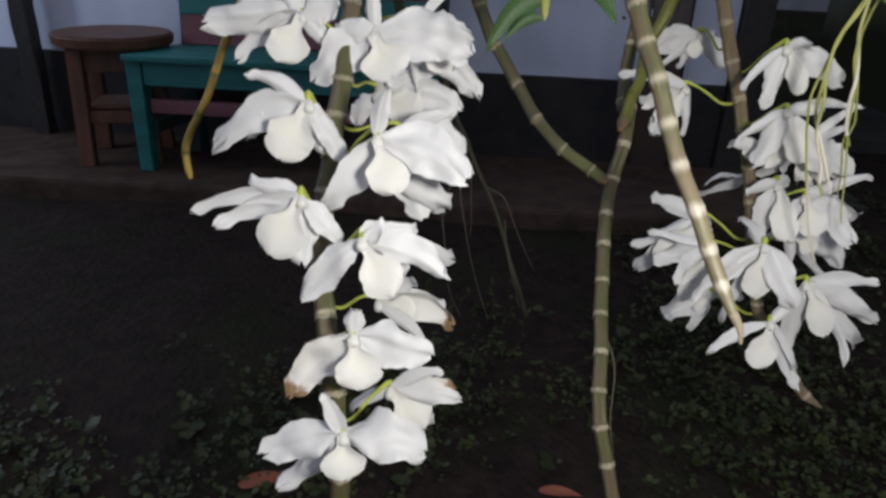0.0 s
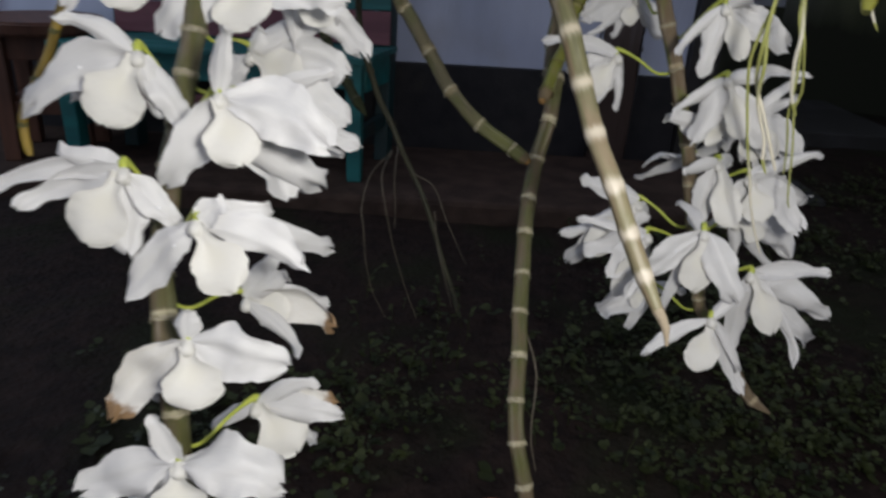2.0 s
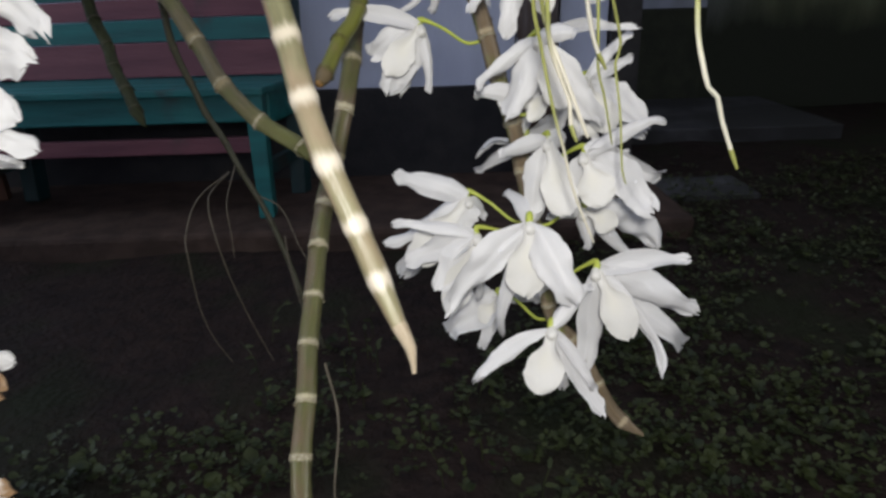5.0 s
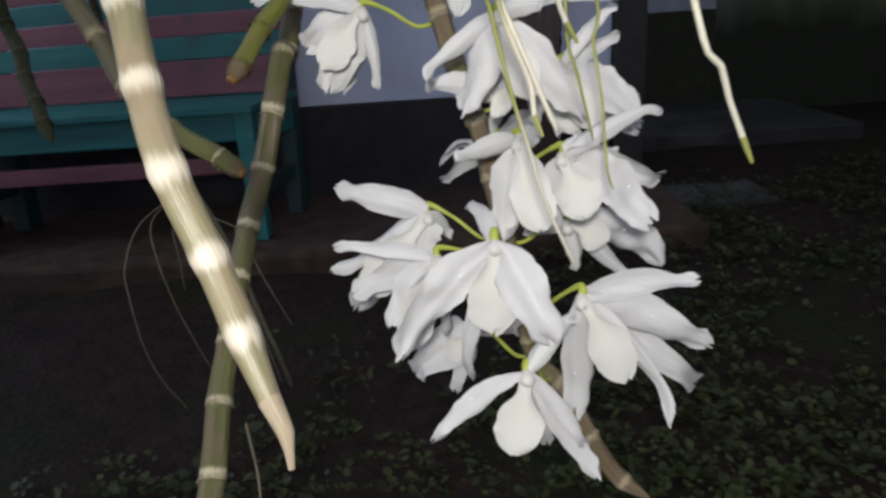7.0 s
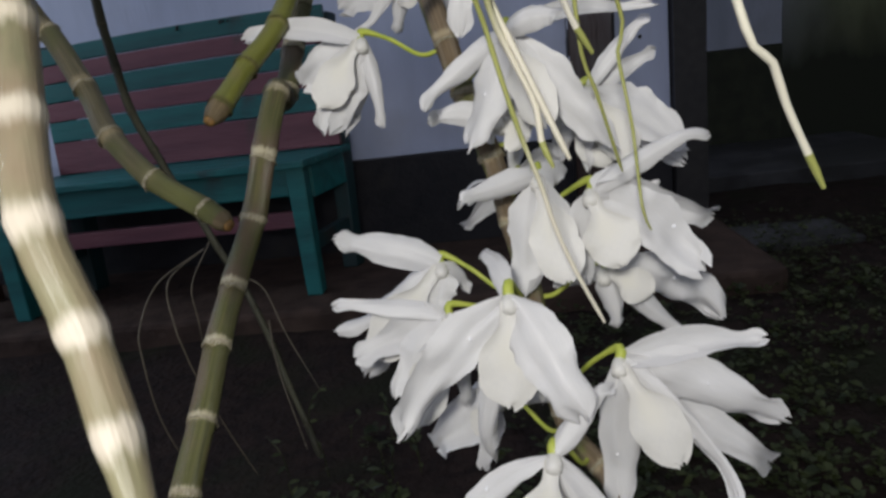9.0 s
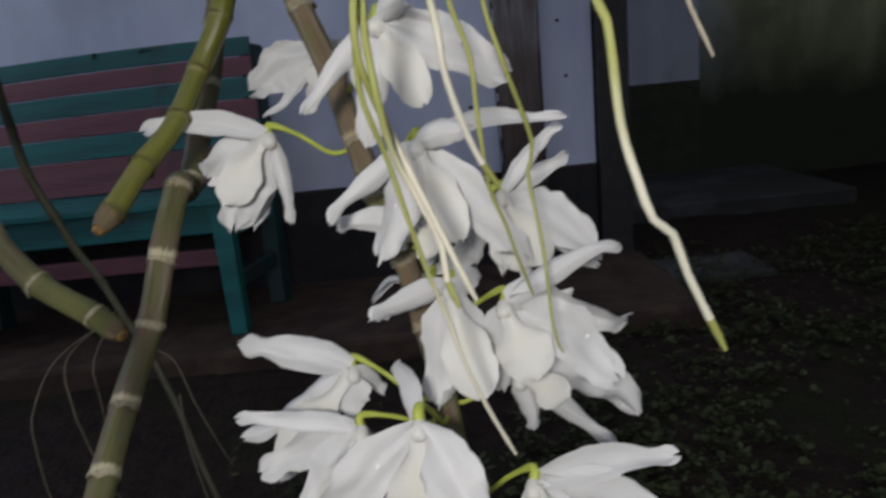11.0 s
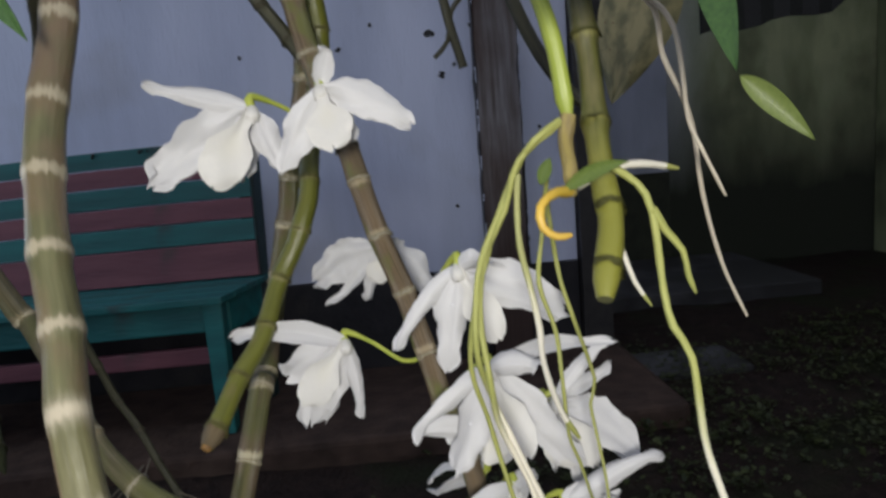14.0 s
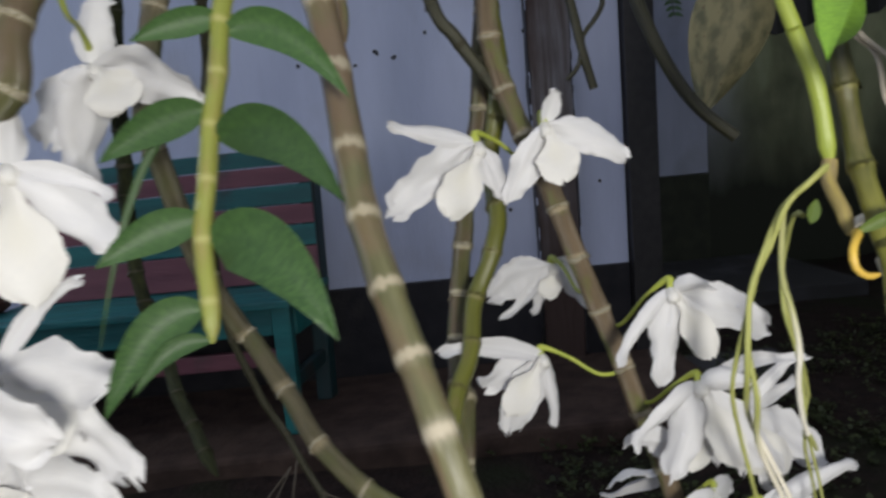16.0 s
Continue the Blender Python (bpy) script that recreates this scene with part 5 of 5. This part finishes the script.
leaf(cane_p, (0.352, 0.450, 0.859), (0.373, 0.435, 0.869), 0.006, (-0.32, -0.94, 0.11), .16, OLIVE_LEAF)
leaf(cane_p, (0.349, 0.480, 0.860), (0.355, 0.485, 0.871), 0.006, (-0.25, -0.96, 0.09), .1, OLIVE_LEAF)

# ---- flowers ----
flower(cane_a, (-0.081, 0.440, 0.819), (0.17, -0.98, 0.12),
       [("sepal", (-0.003, 0.000, 0.040), 0.017),
        ("petal", (0.084, -0.010, -0.009), 0.047),
        ("petal", (-0.051, -0.010, -0.042), 0.039),
        ("lip", (0.020, -0.020, -0.033), 0.041),
        ("sepal", (0.053, 0.000, -0.004), 0.023),
        ("sepal", (-0.035, 0.000, -0.002), 0.021)])
flower(cane_a, (-0.142, 0.440, 0.832), (0.26, -0.96, 0.09),
       [("sepal", (-0.015, 0.000, 0.033), 0.021),
        ("petal", (-0.078, -0.010, -0.013), 0.037),
        ("petal", (0.031, 0.000, 0.004), 0.031),
        ("lip", (-0.016, -0.020, -0.038), 0.034),
        ("sepal", (-0.059, 0.000, -0.033), 0.021),
        ("sepal", (0.025, 0.000, -0.030), 0.018)])
flower(cane_a, (-0.121, 0.372, 0.772), (0.25, -0.94, 0.21),
       [("sepal", (-0.046, 0.000, 0.023), 0.014),
        ("petal", (-0.078, -0.010, -0.037), 0.030),
        ("lip", (-0.021, -0.020, -0.042), 0.038),
        ("petal", (0.028, 0.000, -0.047), 0.023),
        ("sepal", (0.006, 0.000, -0.042), 0.022),
        ("sepal", (-0.057, 0.010, -0.038), 0.011)])
flower(cane_a, (-0.117, 0.325, 0.709), (0.26, -0.90, 0.34),
       [("sepal", (-0.041, 0.000, 0.006), 0.018),
        ("sepal", (-0.085, 0.000, -0.013), 0.014),
        ("lip", (-0.021, -0.020, -0.041), 0.037),
        ("petal", (0.001, -0.010, -0.050), 0.030),
        ("petal", (0.030, 0.000, -0.038), 0.022),
        ("sepal", (-0.063, 0.000, -0.026), 0.019)])
flower(cane_a, (-0.063, 0.350, 0.753), (0.16, -0.95, 0.26),
       [("sepal", (0.010, -0.006, 0.044), 0.015),
        ("lip", (0.018, -0.020, -0.038), 0.035),
        ("petal", (-0.039, -0.005, -0.064), 0.026),
        ("petal", (0.071, -0.015, -0.021), 0.041),
        ("sepal", (0.057, 0.030, -0.075), 0.036),
        ("sepal", (0.032, 0.030, -0.070), 0.034)])
flower(cane_a, (-0.088, 0.500, 0.755), (0.16, -0.97, 0.20),
       [("sepal", (0.075, 0.000, 0.034), 0.022),
        ("petal", (0.082, -0.010, -0.006), 0.044),
        ("petal", (-0.024, 0.000, -0.031), 0.023),
        ("lip", (0.045, -0.020, -0.013), 0.034),
        ("sepal", (0.012, 0.000, 0.021), 0.020)])
flower(cane_a, (-0.058, 0.435, 0.736), (0.13, -0.96, 0.25),
       [("sepal", (0.050, 0.000, 0.020), 0.015),
        ("petal", (0.061, 0.012, -0.017), 0.042),
        ("lip", (0.035, -0.020, -0.021), 0.035),
        ("sepal", (0.050, 0.010, -0.051), 0.032),
        ("sepal", (0.063, 0.014, -0.041), 0.026)])
flower(cane_a, (-0.067, 0.305, 0.686), (0.17, -0.90, 0.40),
       [("sepal", (0.018, 0.000, 0.013), 0.017),
        ("lip", (0.026, -0.020, -0.035), 0.033),
        ("petal", (-0.045, -0.005, -0.052), 0.027),
        ("petal", (0.067, 0.000, -0.023), 0.027),
        ("sepal", (0.072, 0.075, -0.049), 0.022),
        ("sepal", (0.042, 0.020, 0.003), 0.016)])
flower(cane_a, (-0.067, 0.385, 0.590), (0.14, -0.87, 0.48),
       [("withered", (0.071, -0.010, -0.007), 0.028),
        ("sepal", (0.035, 0.000, 0.024), 0.020),
        ("lip", (0.034, -0.010, -0.006), 0.027),
        ("sepal", (0.026, 0.000, 0.039), 0.022),
        ("petal", (0.061, 0.010, -0.006), 0.021),
        ("sepal", (0.052, -0.035, -0.023), 0.015)])
flower(cane_a, (-0.069, 0.278, 0.619), (0.17, -0.84, 0.52),
       [("sepal", (0.002, 0.000, 0.024), 0.017),
        ("lip", (0.010, -0.020, -0.034), 0.035),
        ("withered", (-0.048, -0.005, -0.053), 0.033),
        ("petal", (0.060, -0.005, -0.014), 0.034),
        ("sepal", (-0.033, 0.010, -0.054), 0.023),
        ("sepal", (0.026, 0.015, -0.031), 0.020)])
flower(cane_a, (-0.049, 0.335, 0.531), (0.12, -0.80, 0.59),
       [("sepal", (0.045, 0.000, 0.026), 0.014),
        ("petal", (0.064, -0.005, -0.004), 0.022),
        ("lip", (0.033, -0.015, -0.028), 0.037),
        ("sepal", (-0.040, 0.000, -0.026), 0.013),
        ("sepal", (0.045, 0.015, -0.046), 0.018),
        ("withered", (0.054, 0.012, -0.004), 0.020)])
flower(cane_a, (-0.073, 0.255, 0.545), (0.17, -0.75, 0.63),
       [("sepal", (-0.015, 0.000, 0.034), 0.015),
        ("lip", (0.004, -0.020, -0.028), 0.034),
        ("petal", (-0.058, -0.005, -0.023), 0.031),
        ("petal", (0.066, -0.005, -0.004), 0.041),
        ("sepal", (-0.046, 0.005, -0.062), 0.024),
        ("sepal", (0.059, 0.015, -0.030), 0.019)])
flower(cane_d, (0.336, 0.500, 0.536), (-0.11, -0.85, 0.51),
       [("lip", (-0.012, -0.020, -0.046), 0.030),
        ("petal", (-0.059, -0.005, -0.038), 0.017),
        ("sepal", (0.029, 0.010, 0.034), 0.014),
        ("petal", (0.040, -0.005, -0.078), 0.017),
        ("sepal", (0.037, -0.012, -0.055), 0.011),
        ("sepal", (0.016, 0.010, -0.066), 0.014)])
flower(cane_d, (0.376, 0.530, 0.571), (-0.20, -0.89, 0.41),
       [("sepal", (0.075, 0.005, 0.003), 0.017),
        ("petal", (0.085, -0.005, -0.042), 0.030),
        ("sepal", (0.091, 0.010, -0.091), 0.026),
        ("sepal", (0.062, -0.010, -0.083), 0.014),
        ("lip", (0.026, -0.020, -0.052), 0.028),
        ("petal", (-0.003, 0.000, -0.087), 0.023)])
flower(cane_d, (0.321, 0.525, 0.614), (-0.08, -0.94, 0.34),
       [("sepal", (-0.014, 0.050, 0.014), 0.013),
        ("lip", (-0.005, -0.016, -0.054), 0.033),
        ("petal", (-0.065, -0.005, -0.068), 0.029),
        ("petal", (0.027, -0.036, -0.052), 0.030),
        ("sepal", (-0.027, 0.012, -0.110), 0.014),
        ("sepal", (0.018, 0.015, -0.069), 0.015)])
flower(cane_d, (0.280, 0.610, 0.609), (0.01, -0.96, 0.29),
       [("sepal", (-0.064, 0.000, 0.021), 0.022),
        ("lip", (-0.049, -0.015, -0.054), 0.033),
        ("petal", (-0.062, 0.005, -0.078), 0.031),
        ("sepal", (-0.067, 0.010, -0.049), 0.022),
        ("petal", (-0.007, -0.010, -0.027), 0.025),
        ("sepal", (0.015, 0.010, -0.022), 0.013)], joint=(0.333, 0.592, 0.592))
flower(cane_d, (0.285, 0.575, 0.587), (0.00, -0.93, 0.35),
       [("sepal", (-0.072, 0.000, 0.013), 0.013),
        ("petal", (-0.031, -0.010, -0.046), 0.035),
        ("lip", (-0.026, -0.015, -0.064), 0.025),
        ("sepal", (-0.057, 0.010, -0.027), 0.025),
        ("sepal", (0.005, 0.010, -0.068), 0.014)])
flower(cane_d, (0.308, 0.610, 0.512), (-0.04, -0.89, 0.45),
       [("sepal", (-0.051, 0.000, -0.039), 0.034),
        ("petal", (-0.017, -0.005, -0.054), 0.017),
        ("lip", (-0.017, -0.010, -0.021), 0.020),
        ("sepal", (0.040, 0.000, -0.003), 0.014),
        ("petal", (-0.025, 0.010, -0.011), 0.023)], joint=(0.349, 0.560, 0.513))
flower(cane_d, (0.344, 0.585, 0.664), (-0.12, -0.97, 0.20),
       [("sepal", (-0.044, -0.030, -0.006), 0.014),
        ("petal", (-0.012, -0.008, -0.066), 0.027),
        ("lip", (0.010, -0.035, -0.054), 0.028),
        ("petal", (0.022, -0.012, -0.064), 0.022),
        ("sepal", (0.019, 0.010, 0.001), 0.016)])
flower(cane_d, (0.333, 0.632, 0.657), (-0.45, 0.60, 0.30),
       [("petal", (-0.042, 0.030, -0.018), 0.024),
        ("sepal", (-0.041, 0.050, -0.046), 0.015),
        ("sepal", (0.006, -0.004, 0.032), 0.014),
        ("petal", (0.034, 0.006, 0.014), 0.024)])
flower(cane_d, (0.372, 0.575, 0.654), (-0.18, -0.96, 0.22),
       [("sepal", (0.063, -0.005, 0.033), 0.015),
        ("petal", (0.058, -0.005, -0.048), 0.032),
        ("lip", (0.013, -0.020, -0.039), 0.030),
        ("petal", (-0.012, 0.005, -0.050), 0.024),
        ("sepal", (0.075, 0.015, -0.030), 0.023),
        ("sepal", (0.037, 0.010, -0.010), 0.024)])
flower(cane_d, (0.381, 0.600, 0.598), (-0.19, -0.93, 0.31),
       [("petal", (0.080, 0.030, -0.044), 0.035),
        ("sepal", (0.053, 0.012, -0.060), 0.015),
        ("sepal", (0.009, 0.000, -0.038), 0.015),
        ("lip", (0.027, -0.010, -0.013), 0.022),
        ("sepal", (-0.029, 0.010, -0.010), 0.014)])
flower(cane_d, (0.326, 0.600, 0.697), (-0.08, -0.99, 0.12),
       [("sepal", (-0.042, -0.005, 0.007), 0.014),
        ("petal", (-0.018, 0.000, -0.008), 0.021),
        ("lip", (0.015, -0.015, -0.010), 0.024),
        ("petal", (0.047, 0.000, 0.012), 0.024),
        ("sepal", (0.009, 0.010, 0.036), 0.014)])
flower(cane_d, (0.373, 0.620, 0.703), (-0.17, -0.98, 0.11),
       [("sepal", (0.048, -0.005, 0.022), 0.013),
        ("petal", (0.062, -0.005, -0.043), 0.027),
        ("lip", (0.015, -0.015, -0.040), 0.027),
        ("sepal", (0.037, 0.010, -0.046), 0.017),
        ("petal", (-0.014, 0.000, -0.035), 0.018)])
flower(cane_d, (0.319, 0.585, 0.808), (-0.10, -0.97, 0.21),
       [("sepal", (-0.041, -0.010, -0.043), 0.012),
        ("petal", (-0.011, -0.010, -0.060), 0.022),
        ("lip", (0.020, -0.015, -0.043), 0.021),
        ("petal", (0.064, -0.005, -0.033), 0.031),
        ("sepal", (0.018, -0.020, 0.007), 0.013),
        ("sepal", (0.042, 0.010, -0.019), 0.018)], joint=(0.290, 0.640, 0.773))
flower(cane_d, (0.333, 0.580, 0.745), (-0.13, -0.92, 0.36),
       [("sepal", (-0.049, -0.010, -0.035), 0.013),
        ("petal", (-0.022, -0.010, -0.059), 0.025),
        ("lip", (0.017, -0.020, -0.050), 0.023),
        ("petal", (0.049, -0.005, -0.066), 0.028),
        ("sepal", (0.027, -0.020, 0.006), 0.015),
        ("sepal", (0.078, 0.020, 0.005), 0.011)])
flower(cane_d, (0.379, 0.610, 0.708), (-0.22, -0.89, 0.40),
       [("petal", (0.053, -0.005, -0.039), 0.030),
        ("sepal", (0.036, 0.000, 0.039), 0.011),
        ("lip", (0.020, -0.015, -0.041), 0.023),
        ("sepal", (0.012, 0.000, -0.057), 0.015),
        ("petal", (-0.006, 0.000, -0.046), 0.019)])
flower(cane_d, (0.273, 0.735, 0.802), (0.01, -0.99, 0.17),
       [("petal", (-0.058, -0.005, -0.019), 0.035),
        ("sepal", (-0.042, -0.005, -0.045), 0.014),
        ("sepal", (-0.018, 0.000, -0.043), 0.016),
        ("lip", (-0.008, -0.010, -0.026), 0.020),
        ("petal", (0.039, 0.000, -0.037), 0.028),
        ("sepal", (0.017, 0.000, 0.002), 0.014)])
flower(cane_d, (0.243, 0.645, 0.752), (0.07, -0.95, 0.30),
       [("sepal", (-0.076, -0.005, 0.012), 0.015),
        ("petal", (-0.028, -0.005, -0.055), 0.031),
        ("lip", (-0.030, -0.015, -0.037), 0.025),
        ("sepal", (0.008, -0.005, -0.054), 0.012),
        ("petal", (-0.045, 0.005, -0.023), 0.027),
        ("sepal", (-0.017, 0.012, -0.054), 0.023)], joint=(0.296, 0.624, 0.742))
flower(cane_d, (0.204, 0.615, 0.911), (0.17, -0.98, -0.04),
       [("sepal", (-0.058, -0.010, 0.014), 0.014),
        ("petal", (-0.060, -0.005, -0.042), 0.031),
        ("lip", (-0.024, -0.020, -0.044), 0.028),
        ("sepal", (-0.018, 0.005, -0.043), 0.014),
        ("sepal", (-0.006, 0.005, -0.039), 0.014),
        ("petal", (0.014, -0.005, -0.037), 0.018)])
flower(cane_d, (0.247, 0.605, 0.920), (0.07, -1.00, -0.07),
       [("sepal", (0.008, -0.010, 0.022), 0.013),
        ("lip", (0.007, -0.020, -0.037), 0.026),
        ("petal", (-0.026, -0.005, -0.048), 0.021),
        ("petal", (0.052, -0.005, -0.026), 0.025),
        ("sepal", (0.018, 0.012, -0.030), 0.014),
        ("sepal", (-0.015, 0.012, -0.032), 0.013)])
flower(cane_a, (-0.028, 0.490, 0.919), (0.49, -0.87, -0.02),
       [("lip", (0.009, -0.015, -0.063), 0.033),
        ("petal", (0.044, 0.000, -0.041), 0.024),
        ("sepal", (0.049, 0.000, -0.017), 0.010),
        ("sepal", (0.002, 0.010, 0.031), 0.016),
        ("petal", (-0.040, 0.000, -0.029), 0.031)])
flower(cane_a, (-0.052, 0.490, 0.821), (0.53, -0.82, 0.23),
       [("sepal", (0.049, 0.000, 0.047), 0.009),
        ("petal", (0.053, 0.000, -0.013), 0.040),
        ("lip", (0.034, -0.015, -0.036), 0.031),
        ("petal", (0.059, 0.000, -0.061), 0.034),
        ("sepal", (0.003, 0.010, -0.066), 0.021)])
flower(cane_a, (-0.029, 0.600, 0.978), (0.39, -0.91, -0.14),
       [("sepal", (0.010, 0.000, 0.042), 0.024),
        ("petal", (0.065, -0.010, -0.025), 0.038),
        ("petal", (-0.035, 0.000, -0.044), 0.038),
        ("lip", (0.024, -0.020, -0.028), 0.033),
        ("sepal", (-0.024, 0.010, -0.068), 0.035),
        ("sepal", (0.000, 0.010, -0.027), 0.024)])
